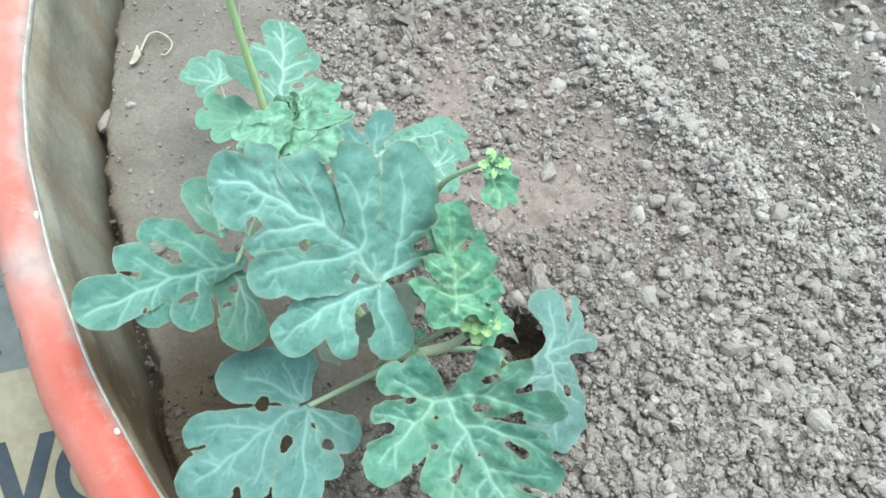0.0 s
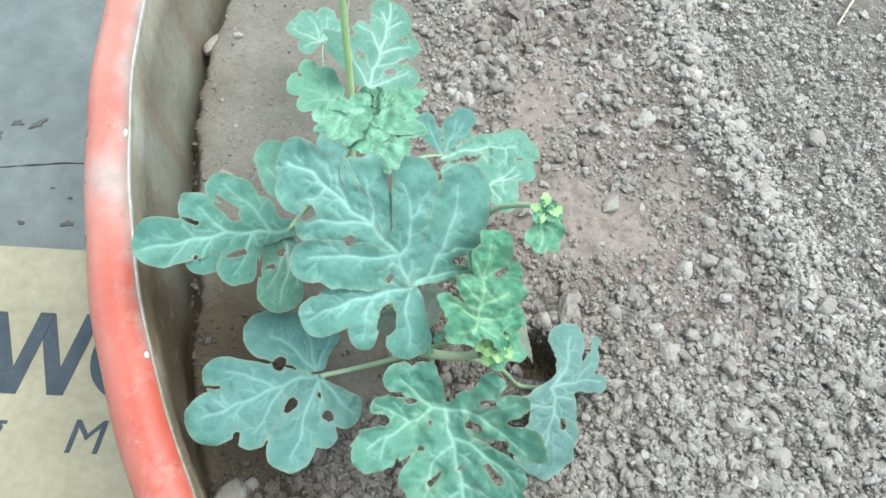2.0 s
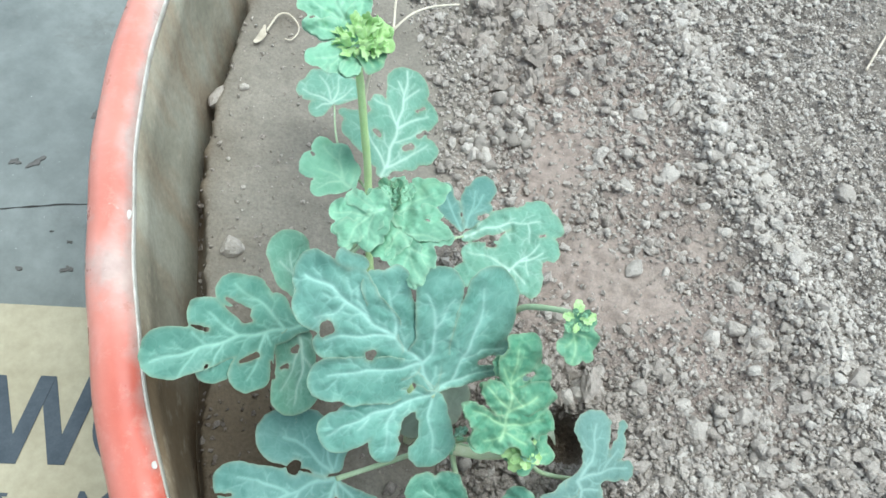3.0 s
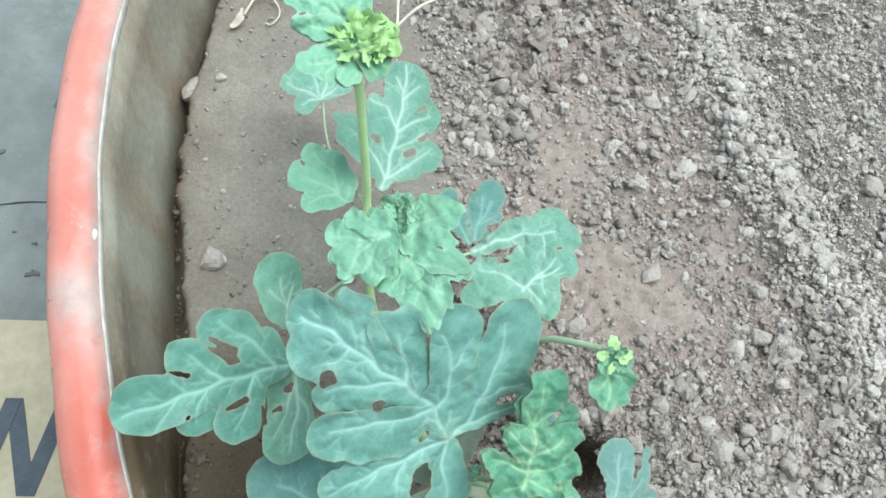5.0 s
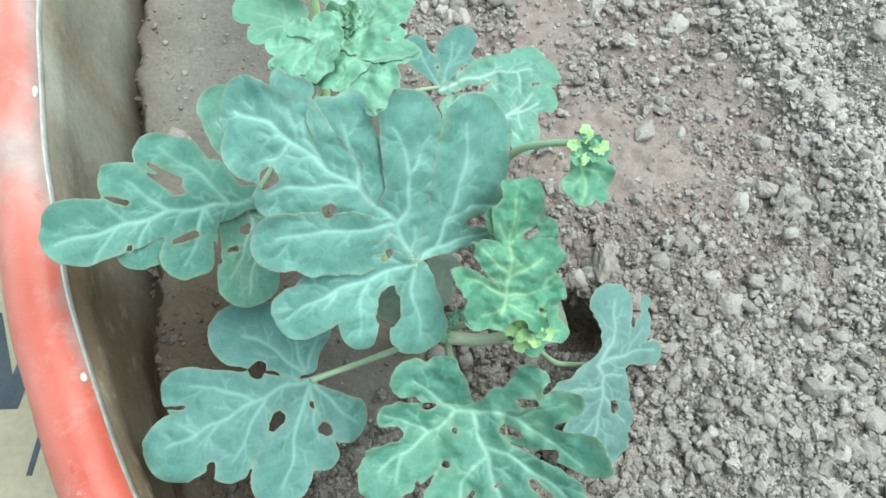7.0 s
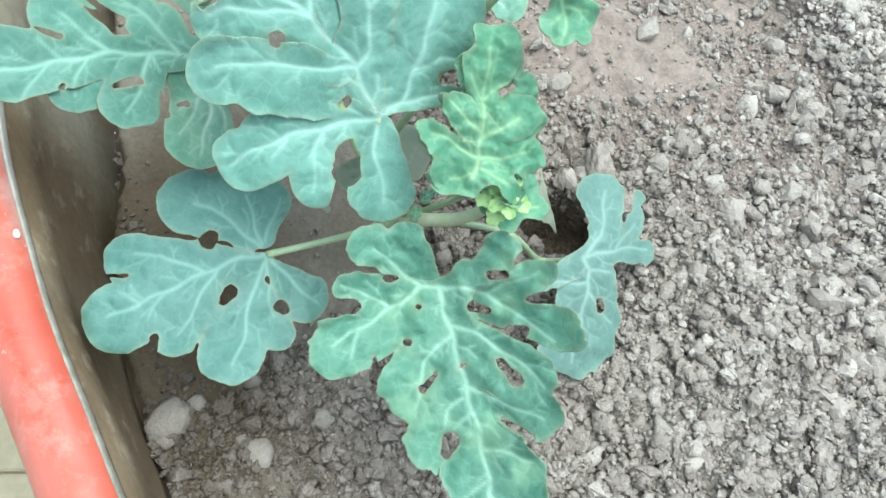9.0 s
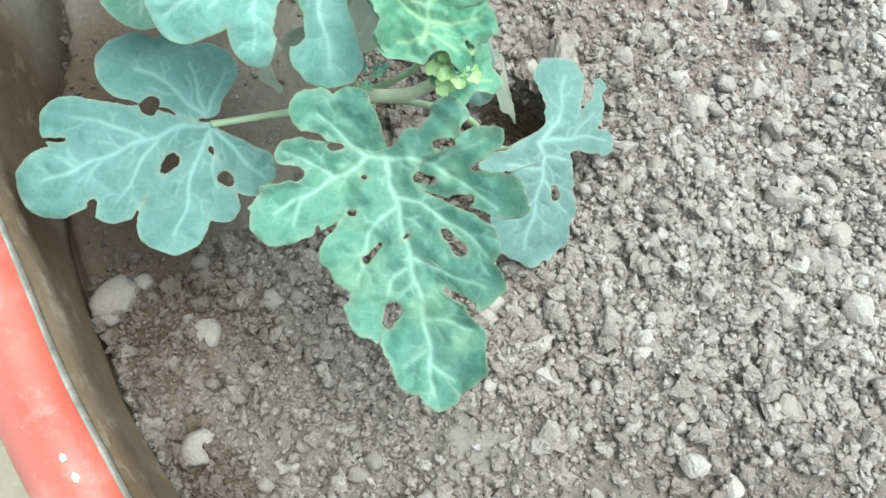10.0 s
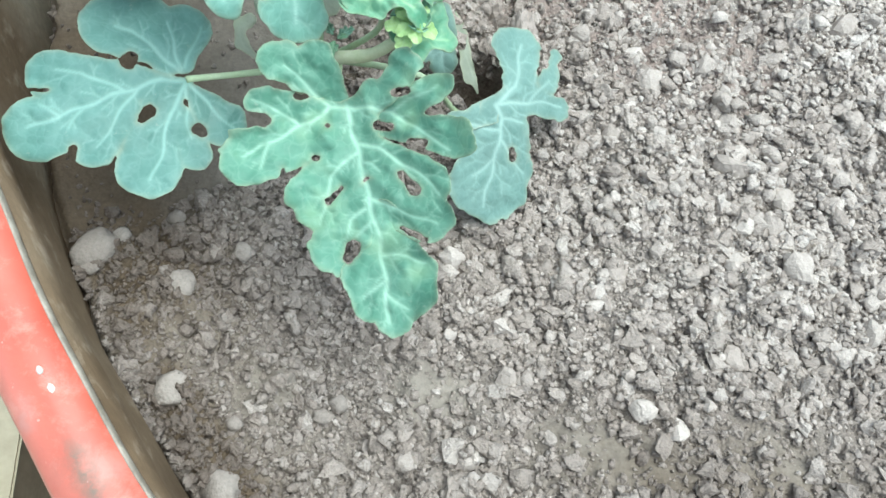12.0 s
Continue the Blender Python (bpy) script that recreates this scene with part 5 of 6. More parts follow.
CROWNB = dict(
    at=(-0.0256, 0.2713, 0.1578, -28.3, 3.1, -160.9),
    lobes=[(22.3, 0.2, 6.0, 9.8, 2.9, 6.2), (15.5, 10.7, 6.2, 8.4, 4.3, 6.5), (13.9, -5.7, 5.2, 6.9, 1.0, 6.2), (5.2, -7.3, 4.8, 2.7, -0.1, 5.5), (21.1, 6.5, 4.7, 11.2, 4.9, 6.1), (8.8, 14.1, 4.4, 5.8, 6.4, 6.0)],
    holes=[(26.9, 4.9, 0.6, 24.8, 4.6, 0.6)],
    veins=[(1.8, 1.2, 0.0, 0.0, 11.2, 2.2, 24.8, 0.1), (1.5, 1.0, 7.0, 1.7, 14.1, 8.8, 16.9, 13.9), (1.4, 1.0, 4.1, 0.5, 11.0, -4.8, 15.3, -8.0), (1.3, 0.9, 5.6, 1.8, 7.9, 9.0, 8.8, 15.3)],
    layers=[(0.8, 5.6, 1.8, 16.9, 12.6, [(15.5, 10.7, 5.4, 7.7, 4.4, 5.4), (20.4, 7.2, 3.6, 12.6, 5.5, 4.6)]), (0.7, 4.1, -0.2, 13.8, -7.2, [(13.6, -5.7, 4.6, 6.2, 0.4, 4.7)])],
    bow=(-0.60, 1.04, 0.00, 0.00, 0.00, 0.00),
)
UP = dict(
    at=(-0.0395, 0.3051, 0.1179, 6.3, -29.9, 92.7),
    lobes=[(57.4, -2.0, 12.2, 36.8, -2.5, 9.5), (44.2, -12.8, 10.5, 30.7, -2.6, 8.2), (24.7, -19.6, 8.0, 17.6, -2.9, 6.8), (43.1, 11.7, 5.5, 32.4, -0.4, 7.0), (26.4, 18.2, 7.7, 12.6, 2.7, 4.6), (17.0, -0.8, 6.9, 7.8, -0.5, 4.3), (31.8, 26.3, 2.5, 29.4, 19.5, 5.4), (16.7, -12.5, 5.6, 13.0, -2.8, 5.5), (30.1, -10.5, 9.3, 24.6, -2.6, 6.9), (32.8, 9.4, 6.2, 25.9, 1.1, 6.8), (20.8, 10.0, 5.4, 14.3, 0.9, 4.9)],
    holes=[(25.9, 6.2, 1.4, 27.5, 9.1, 0.8), (22.8, -8.4, 1.5, 24.9, -11.6, 2.0), (31.9, -14.5, 1.3, 35.5, -17.6, 1.0), (45.8, -10.6, 0.7, 49.2, -14.0, 1.0), (8.9, -11.7, 2.3, 10.6, -16.1, 1.6), (42.5, 16.6, 0.9, 48.8, 16.3, 1.8)],
    veins=[(2.8, 1.6, 0.0, 0.0, 10.2, -1.1, 33.0, -2.1, 53.2, -1.6, 67.5, 0.0), (2.0, 1.2, 10.2, -1.1, 17.5, -11.1, 28.6, -20.1), (1.8, 1.1, 10.1, -0.6, 18.5, 6.2, 30.4, 16.5), (1.8, 1.1, 33.2, -2.6, 41.1, -11.4, 45.7, -17.0), (1.8, 1.1, 34.7, -1.7, 42.7, 5.8, 44.6, 14.3), (1.5, 1.0, 49.3, -1.8, 58.5, -8.1), (1.5, 1.0, 53.2, -1.6, 58.8, 4.4)],
    side_veins=[(1.4, 0.9, 24.3, -1.5, 29.3, -10.0, 36.3, -16.2)],
    bow=(-0.75, 0.75, 0.00, 0.00, 0.00, 0.00),
)
UPL = dict(
    at=(-0.0539, 0.3028, 0.1120, -27.3, -13.8, 175.0),
    lobes=[(22.7, -1.2, 7.6, 8.1, -3.2, 6.5), (23.3, -11.9, 5.8, 11.0, -6.7, 6.8), (13.0, -13.2, 6.4, 6.1, -6.7, 5.5), (13.7, 7.0, 5.5, 6.2, 0.7, 5.9), (2.8, -8.3, 4.6, 1.4, -2.9, 3.9)],
    holes=[(22.6, 7.1, 0.7, 19.1, 5.8, 0.5), (21.4, -19.3, 1.6, 20.3, -20.9, 2.0), (26.6, -6.4, 0.6, 25.0, -5.7, 0.6)],
    veins=[(2.0, 1.2, -0.0, -0.0, 7.1, -1.3, 18.4, -1.2), (1.6, 1.0, 3.8, -0.5, 12.0, -8.7, 22.3, -12.4), (1.5, 1.0, 4.5, -0.8, 10.5, 4.0, 14.7, 8.5), (1.4, 1.0, 5.7, -0.8, 11.0, -9.2, 14.4, -16.3), (1.3, 0.9, -0.0, -0.0, 1.3, -6.6)],
    bow=(-0.35, 0.58, 0.00, 0.00, 0.00, 0.00),
)
UPF = dict(
    at=(-0.0961, 0.3886, 0.0565, -34.1, -15.8, -179.8),
    lobes=[(18.7, -0.5, 6.3, 4.5, -2.3, 5.3), (7.5, 6.9, 5.5, 3.5, 0.1, 4.7), (14.9, -8.5, 7.7, 3.6, -7.1, 8.0), (-6.3, -13.1, 7.4, -0.1, -5.1, 6.4), (4.6, -17.0, 6.8, 2.3, -7.6, 6.7)],
    holes=[(21.3, 6.7, 0.6, 19.7, 5.4, 0.9)],
    veins=[(1.6, 1.0, 0.0, -0.0, 10.5, 0.4, 20.4, 0.5), (1.4, 0.9, 0.0, -0.0, 6.1, 4.2, 8.7, 8.2), (1.4, 0.9, 0.0, -0.0, 8.2, -7.9, 14.4, -12.5), (1.4, 0.9, 0.0, -0.0, 0.9, -11.2, 3.4, -17.5), (1.4, 0.9, 0.0, -0.0, -4.7, -7.9, -8.2, -13.9)],
    bow=(-0.18, 0.63, 0.00, 0.00, 0.00, 0.00),
)
RIGHT = dict(
    at=(0.0083, 0.3085, 0.0834, 24.8, -12.4, 24.6),
    lobes=[(46.6, 6.2, 7.1, 22.4, 5.0, 7.0), (52.2, -3.7, 7.2, 37.4, -3.4, 10.2), (46.2, -14.6, 8.1, 30.0, -9.2, 9.9), (31.2, -31.4, 7.9, 31.7, -16.8, 10.7), (4.8, -10.7, 6.2, 17.6, -13.6, 7.9), (22.4, 5.0, 6.6, 2.6, -0.6, 1.8), (-1.8, -20.3, 6.9, 12.9, -17.8, 6.8), (17.7, -20.6, 8.6, 24.6, -15.2, 8.8)],
    holes=[(44.9, -23.7, 1.8, 50.1, -26.6, 2.2), (14.8, -6.4, 2.3, 17.2, -7.9, 1.2), (35.0, 12.4, 1.2, 37.5, 14.3, 2.7), (44.0, -7.6, 0.6, 47.0, -7.7, 0.7), (23.4, -29.6, 1.2, 20.2, -31.3, 2.3)],
    veins=[(2.2, 1.2, 0.0, -0.0, 14.2, 2.4, 29.5, 2.9, 46.5, 0.4), (1.8, 1.1, 22.6, -22.6, 33.4, -17.2, 42.7, -12.0), (1.5, 1.0, 27.0, -20.1, 42.9, -17.5), (1.5, 1.0, 24.8, -21.4, 29.2, -31.8), (1.5, 1.0, 23.7, -22.0, 10.7, -12.1, 2.6, -8.5), (1.3, 0.9, 21.8, 2.7, 26.9, -6.7), (1.2, 0.8, 38.7, 1.0, 37.7, -9.1)],
    side_veins=[(1.2, 0.8, 33.4, -17.2, 32.3, -27.4)],
    bow=(-0.49, -0.67, 0.00, 0.00, 0.00, 0.00),
)
RIGHTB = dict(
    at=(0.0087, 0.3143, 0.0766, 0.1, -27.8, 89.2),
    lobes=[(29.1, -2.6, 8.5, 9.0, -1.6, 3.7), (24.4, 4.0, 5.0, 6.6, 0.0, 2.9), (12.5, 13.1, 6.0, 3.1, 2.4, 2.5), (21.9, 19.0, 4.6, 11.7, 9.1, 4.1), (18.9, -8.2, 4.2, 7.1, -1.7, 3.3)],
    holes=[(19.6, 9.5, 1.0, 27.6, 10.7, 2.7), (11.9, -6.2, 1.7, 13.7, -9.5, 2.3)],
    veins=[(2.0, 1.2, -0.0, -0.0, 12.5, -0.3, 27.4, 0.9), (1.6, 1.0, -0.0, -0.0, 8.1, 8.0, 19.4, 17.2), (1.3, 0.9, 12.5, -0.3, 25.9, -4.4), (1.2, 0.8, 11.5, -0.2, 17.1, -5.8)],
    bow=(-0.95, 0.04, 0.00, 0.00, 0.00, 0.00),
)
OLD = dict(
    at=(0.0281, 0.2168, 0.0710, -13.4, -14.2, -142.8),
    lobes=[(22.0, 0.9, 7.9, 7.6, -2.3, 6.6), (-5.5, -6.2, 8.9, 0.9, 2.3, 5.6)],
    veins=[(1.2, 1.2, 0.0, 0.0, 23.7, 0.4), (1.0, 1.0, 0.0, 0.0, -7.7, -8.1)],
)
WITHER = dict(
    at=(0.0693, 0.2839, 0.0020, 20.0, 31.8, -48.4),
    lobes=[(3.5, 0.5, 2.2, 17.5, 1.5, 3.1), (17.5, 1.5, 2.8, 31.0, -0.3, 3.4), (31.0, -0.3, 3.7, 38.5, -1.0, 3.3), (38.9, 0.2, 2.1, 46.4, -0.2, 0.9)],
    veins=[(1.0, 0.8, 0.0, -0.0, 17.5, 1.5, 31.4, 0.7, 41.7, -0.5)],
    bow=(0.66, -0.36, 0.00, 0.00, 0.00, 0.00),
)
TOPL = dict(
    at=(-0.0560, 0.3167, 0.2044, -14.7, -37.7, 132.2),
    lobes=[(12.2, 12.9, 4.3, 3.8, 1.4, 4.5), (23.4, 11.5, 5.2, 9.0, 3.3, 5.0), (30.5, 5.4, 5.9, 10.9, 0.9, 5.0), (27.0, -4.2, 6.4, 10.3, -1.5, 5.0), (16.1, -8.8, 4.9, 5.9, -1.9, 4.2), (16.0, 9.8, 4.2, 7.2, 2.9, 4.1)],
    holes=[(16.2, 15.7, 0.3, 15.8, 12.5, 0.2), (21.4, -8.7, 0.9, 19.2, -7.1, 0.5)],
    veins=[(2.0, 1.2, 0.0, 0.0, 9.1, 0.6, 21.7, 1.9, 32.9, 1.1), (1.7, 1.1, 4.4, 0.4, 8.2, 6.2, 12.0, 13.6), (1.7, 1.1, 8.2, 0.4, 15.7, 5.5, 24.6, 12.4), (1.5, 1.0, 6.5, 0.5, 11.7, -5.6, 16.7, -9.8), (1.4, 1.0, 15.4, 1.3, 21.7, -4.3, 28.0, -7.2)],
    layers=[(1.5, 2.8, 0.9, 12.2, 14.4, [(12.7, 13.0, 4.0, 5.4, 2.6, 3.7)]), (2.0, 5.5, -0.0, 15.6, -10.4, [(15.2, -8.9, 4.2, 6.6, -2.1, 3.7)])],
    bow=(-0.54, 0.24, 0.00, 0.00, 0.00, 0.00),
)
TIPL = dict(
    at=(-0.0527, 0.3133, 0.2052, -39.2, 6.0, -154.3),
    lobes=[(17.0, 0.3, 4.1, 7.8, -1.0, 3.6), (10.7, 2.7, 4.0, 3.8, 0.3, 3.7), (6.6, 5.6, 3.0, 2.3, 1.3, 3.1), (2.6, 6.5, 2.9, 0.7, 1.5, 2.6), (14.9, -2.7, 2.4, 6.7, -2.5, 3.3)],
    holes=[(14.3, 5.7, 0.5, 13.2, 4.7, 0.3)],
    veins=[(1.8, 1.1, -0.0, 0.0, 7.9, 0.2, 17.7, 0.6), (1.4, 1.0, 2.9, 0.0, 6.7, 3.2, 8.7, 6.1), (1.3, 0.9, 0.5, 0.7, 2.3, 6.9), (1.3, 0.9, 7.1, 0.1, 12.4, 3.2)],
    layers=[(1.6, 0.9, 0.7, 4.8, 7.4, [(5.4, 5.7, 2.7, 2.0, 2.2, 2.6), (1.9, 6.8, 2.2, 0.6, 2.4, 2.1)])],
    bow=(0.38, 0.88, 0.00, 0.00, 0.00, 0.00),
)
TIPR = dict(
    at=(-0.0531, 0.3145, 0.2049, 37.0, 15.6, -1.3),
    lobes=[(8.4, -1.3, 3.9, 2.2, 0.2, 2.8), (7.0, -4.1, 2.4, 1.8, -0.9, 2.3), (9.5, 2.2, 2.1, 3.3, 1.7, 2.3)],
    veins=[(1.6, 1.0, 0.0, -0.0, 5.3, -0.5, 11.2, -0.5), (1.2, 0.8, 3.4, -0.3, 7.8, -4.0)],
    bow=(0.53, -0.87, 0.00, 0.00, 0.00, 0.00),
)
TIPY = dict(
    at=(-0.0516, 0.3138, 0.2089, 38.7, -10.9, 31.4),
    lobes=[(9.4, -1.6, 4.2, 2.8, 0.9, 3.3), (11.5, 2.5, 3.6, 4.3, 3.1, 3.4), (8.0, 6.8, 3.3, 2.9, 4.2, 3.3), (9.8, 4.2, 3.3, 3.3, 2.5, 3.3)],
    holes=[(15.4, -0.8, 0.4, 13.7, -0.2, 0.2)],
    veins=[(1.6, 1.0, -0.0, -0.0, 7.1, 0.7, 12.9, -0.0), (1.3, 0.9, 4.4, 0.5, 9.1, -4.0), (1.3, 0.9, 3.5, 0.3, 8.7, 6.1)],
    layers=[(2.0, 1.8, 0.4, 11.7, -3.8, [(10.0, -2.4, 3.4, 3.5, 0.3, 2.8)]), (2.4, 2.3, 1.9, 8.9, 6.9, [(8.2, 6.7, 2.8, 3.1, 3.4, 2.5)])],
    bow=(-0.07, -0.87, 0.00, 0.00, 0.00, 0.00),
)
DROOP = dict(
    at=(0.0655, 0.2580, 0.0300, 13.0, 34.4, -59.1),
    lobes=[(25.9, 0.4, 7.2, 8.8, 1.4, 6.9), (20.4, -3.7, 5.9, 5.8, 0.4, 5.7), (9.2, -3.9, 5.7, 1.5, 0.5, 5.1), (15.1, 5.4, 3.7, 2.3, 4.9, 3.8)],
    holes=[(27.5, -7.9, 1.1, 25.4, -6.1, 0.7)],
    veins=[(1.8, 1.0, 0.0, 0.0, 14.4, 1.1, 31.4, 0.8), (1.3, 0.8, 10.0, 0.4, 18.1, 6.3), (1.3, 0.8, 12.9, 0.6, 21.5, -5.4)],
    bow=(0.70, -0.23, 0.00, 0.00, 0.00, 0.00),
)
CURL = dict(
    at=(-0.0137, 0.2300, 0.0220, -9.3, 34.7, -76.2),
    lobes=[(0.4, -2.1, 2.6, 4.0, -6.7, 3.1), (4.0, -6.7, 3.1, 10.9, -5.7, 3.1), (10.9, -5.7, 2.8, 16.4, -0.4, 1.4)],
    holes=[(7.1, -0.7, 3.1, 11.1, 1.4, 2.5)],
    veins=[(1.0, 0.8, 0.0, -0.0, 5.4, -7.1, 12.9, -4.9, 16.7, -0.0)],
    bow=(0.70, 0.16, 0.00, 0.00, 0.00, 0.00),
)
VTIP = dict(
    at=(0.0664, 0.2531, 0.1495, 1.2, 17.2, -72.9),
    lobes=[(5.2, 3.2, 5.9, 13.3, 2.9, 6.7), (15.1, -2.6, 4.1, 12.2, 0.9, 4.2), (12.1, 7.9, 4.2, 10.3, 4.2, 4.2), (19.4, -0.1, 3.7, 14.2, 1.8, 4.2), (2.3, 7.6, 3.8, 5.2, 3.6, 4.2), (18.1, 6.5, 2.9, 18.1, 6.7, 2.9)],
    veins=[(1.5, 1.2, 0.0, 0.0, 10.2, 2.1, 21.2, -0.3), (1.1, 1.1, 8.2, 1.9, 11.5, 8.8), (1.1, 1.1, 10.2, 1.9, 15.0, -3.4)],
)
SHLEAF = dict(
    at=(0.0698, 0.2007, 0.0830, 19.4, 3.7, 83.4),
    lobes=[(7.4, 0.0, 9.5, 3.7, 0.3, 7.0), (7.1, 8.6, 5.6, 6.2, 2.6, 5.6), (7.9, -9.2, 5.3, 5.7, -2.8, 5.7), (-2.7, -0.6, 5.5, -2.6, -0.8, 5.5), (16.2, -2.4, 4.9, 9.2, 0.0, 5.7), (0.3, 7.7, 4.1, 0.4, 7.5, 4.1)],
    veins=[(1.5, 1.5, 0.0, 0.0, 16.6, -0.9), (1.2, 1.2, 2.3, 0.5, 6.5, 10.4), (1.2, 1.2, 2.7, -0.1, 9.3, -10.5)],
)


def segments(lines):
    """Veins from lines of (first width, last width, x, y, x, y, ...) as short straight pieces."""
    made = []
    for first, last, *at in lines:
        count = len(at) // 2 - 1
        for k in range(count):
            made.append((*at[2 * k:2 * k + 4], first + (last - first) * k / max(count - 1, 1)))
    return made


def blade(spec, material, label="", name="leaf", **more):
    shape = {k: spec[k] for k in ("lobes", "holes", "layers", "bow") if k in spec}
    veins = segments(spec.get("veins", []) + spec.get("side_veins", []))
    return under(name, leaf_mesh(name, material, veins=veins, **shape, **more), plant, label, turned(spec["at"]))


blade(BIG, M_BLUE, "large blue-green lobed leaf with pale veins", seed=1.0, pucker=2.6, wave=2.2, crinkle=0.4)
blade(LEFT, M_TEAL, "long blue-green lobed leaf reaching over the rim", seed=2.0, pucker=1.8)
under_left = blade(LEFTB, M_DUSTY, "pale green lobed leaf lying under another", seed=24.0, pucker=1.6)
under_left.matrix_basis = pose(0, 0, -0.003) @ under_left.matrix_basis
blade(LEFTC, M_DUSTY, "small round-tipped pale green leaf", seed=25.0, pucker=1.6)
blade(LOWL, M_MIST, "flat blue-green lobed leaf with pale veins", seed=3.0, pucker=2.0)
blade(HOLE, M_GREEN, "green leaf with insect-eaten holes", seed=4.0, pucker=2.2, wave=2.4, ruffle=2.0, crinkle=1.2, ragged=1.7)
blade(GREY, M_GREY, "drooping grey-green leaf", seed=5.0, pucker=1.6, ruffle=1.6, ragged=1.9)
blade(YOUNG, M_YOUNG, "crinkled fresh green young leaf", seed=6.0, pucker=2.2, ruffle=2.4, wave=2.4, crinkle=2.0, ragged=2.4, step=0.55)
blade(CROWN, M_BRIGHT, "crinkled bright green young leaf", seed=7.0, pucker=2.0, ruffle=2.0, wave=2.2, crinkle=2.2, ragged=2.8, step=0.5)
blade(CROWNB, M_BRIGHT, "crinkled bright green young leaf", seed=8.0, pucker=2.0, ruffle=2.0, wave=2.2, crinkle=2.2, ragged=2.8, step=0.5)
blade(UP, M_DUSTY, "green leaf with bold pale veins", seed=9.0, pucker=1.6)
blade(UPL, M_BRIGHT, "small green lobed leaf", seed=10.0, pucker=1.6, ruffle=1.5)
blade(UPF, M_DUSTY, "small pale green leaf near the soil", seed=11.0, pucker=1.2)
blade(RIGHT, M_DUSTY, "crinkled green lobed leaf", seed=12.0, pucker=2.2, ruffle=2.2, crinkle=1.8, ragged=1.5)
blade(RIGHTB, M_MIST, "small grey-green two-lobed leaf", seed=13.0)
blade(TOPL, M_BRIGHT, "soft green young leaf behind the shoot tip", seed=16.0, pucker=2.6, ruffle=2.8, crinkle=2.4, ragged=2.2, step=0.5)
blade(TIPL, M_BRIGHT, "soft green young leaf below the shoot tip", seed=19.0, pucker=2.4, ruffle=2.6, crinkle=2.2, ragged=2.2, step=0.5)
blade(TIPR, M_YOUNG, "small fresh green leaf below the shoot tip", seed=20.0, pucker=1.4, ruffle=1.6, crinkle=1.2, step=0.6)
blade(TIPY, M_TIP, "yellow-green unfolding leaf at the shoot tip", seed=21.0, pucker=2.0, ruffle=2.2, crinkle=2.0, step=0.5)
blade(DROOP, M_GREY, "dusty grey-green leaf drooping to the soil", seed=22.0, pucker=1.4, bend=-2.0)
blade(CURL, M_OLD, "small curled dying leaf on the soil", seed=23.0, pucker=0.8, ruffle=2.0, cup=3.0)
blade(VTIP, M_YOUNG, "small crinkled leaf at the side shoot's end", seed=17.0, pucker=1.6, ruffle=1.6, crinkle=1.4, step=0.5)
blade(SHLEAF, M_YOUNG, "small crinkled young leaf", seed=18.0, pucker=1.6, ruffle=1.8, crinkle=1.4, step=0.5)
blade(OLD, M_OLD, "pale yellowish old leaf", seed=14.0)
blade(WITHER, M_OLD, "withered pale leaf hanging down", seed=15.0, pucker=0.6, ruffle=1.6)


def stem(name, points, radii, material=None, label=""):
    return under(name, tube_mesh(name, points, [r / 1000 for r in radii], material or M_STEM), plant, label)


NODE = (0.0306, 0.2062, 0.0450)
main = stem("stem", [(0.0107, 0.2123, -0.0100), (0.0197, 0.2121, 0.0250), (0.0344, 0.2031, 0.0520), (0.0508, 0.2019, 0.0640), (0.0610, 0.2025, 0.0770), (0.0672, 0.2035, 0.0890)], [3.0, 3.0, 3.0, 2.6, 2.2, 1.5], M_PALE, label="thick pale green main stem")
stem("petiole", [NODE, (0.0125, 0.1909, 0.0500), LOWL["at"][:3]], [1.7, 1.4, 1.3])
stem("petiole", [(0.0372, 0.2025, 0.0490), (0.0415, 0.1905, 0.0590), HOLE["at"][:3]], [1.7, 1.4, 1.3])
stem("petiole", [NODE, (0.0716, 0.2100, 0.0460), (0.0919, 0.2131, 0.0180), GREY["at"][:3]], [1.6, 1.4, 1.4, 1.2])
stem("petiole", [NODE, (0.0290, 0.2040, 0.0600), (0.0275, 0.2100, 0.0800), BIG["at"][:3]], [1.8, 1.6, 1.5, 1.4])
stem("petiole", [NODE, (0.0517, 0.2099, 0.0700), YOUNG["at"][:3]], [1.5, 1.3, 1.2])
upright = stem("vine", [NODE, (0.0055, 0.2274, 0.0500), (-0.0276, 0.2631, 0.0820), (-0.0420, 0.2971, 0.1120), (-0.0461, 0.3058, 0.1350), (-0.0491, 0.3094, 0.1580), (-0.0513, 0.3115, 0.1800), (-0.0529, 0.3120, 0.1980), (-0.0535, 0.3112, 0.2080)],
     [2.6, 2.4, 2.1, 2.0, 1.95, 1.9, 1.8, 1.7, 1.3], M_SHOOT, "lime green upright vine")
side = stem("vine", [(0.0177, 0.2400, 0.0550), (0.0347, 0.2544, 0.0940), (0.0457, 0.2597, 0.1220), (0.0545, 0.2574, 0.1370), (0.0658, 0.2536, 0.1495)], [1.7, 1.6, 1.5, 1.4, 1.2], M_STEM, "pale green side shoot")
stem("petiole", [(-0.0158, 0.2807, 0.1000), (-0.0007, 0.2948, 0.0980), (0.0092, 0.3054, 0.0905)], [1.2, 0.9, 0.7])
stem("petiole", [(-0.0385, 0.2958, 0.1180), (-0.0441, 0.2720, 0.0980), LEFT["at"][:3]], [1.4, 1.2, 1.2])
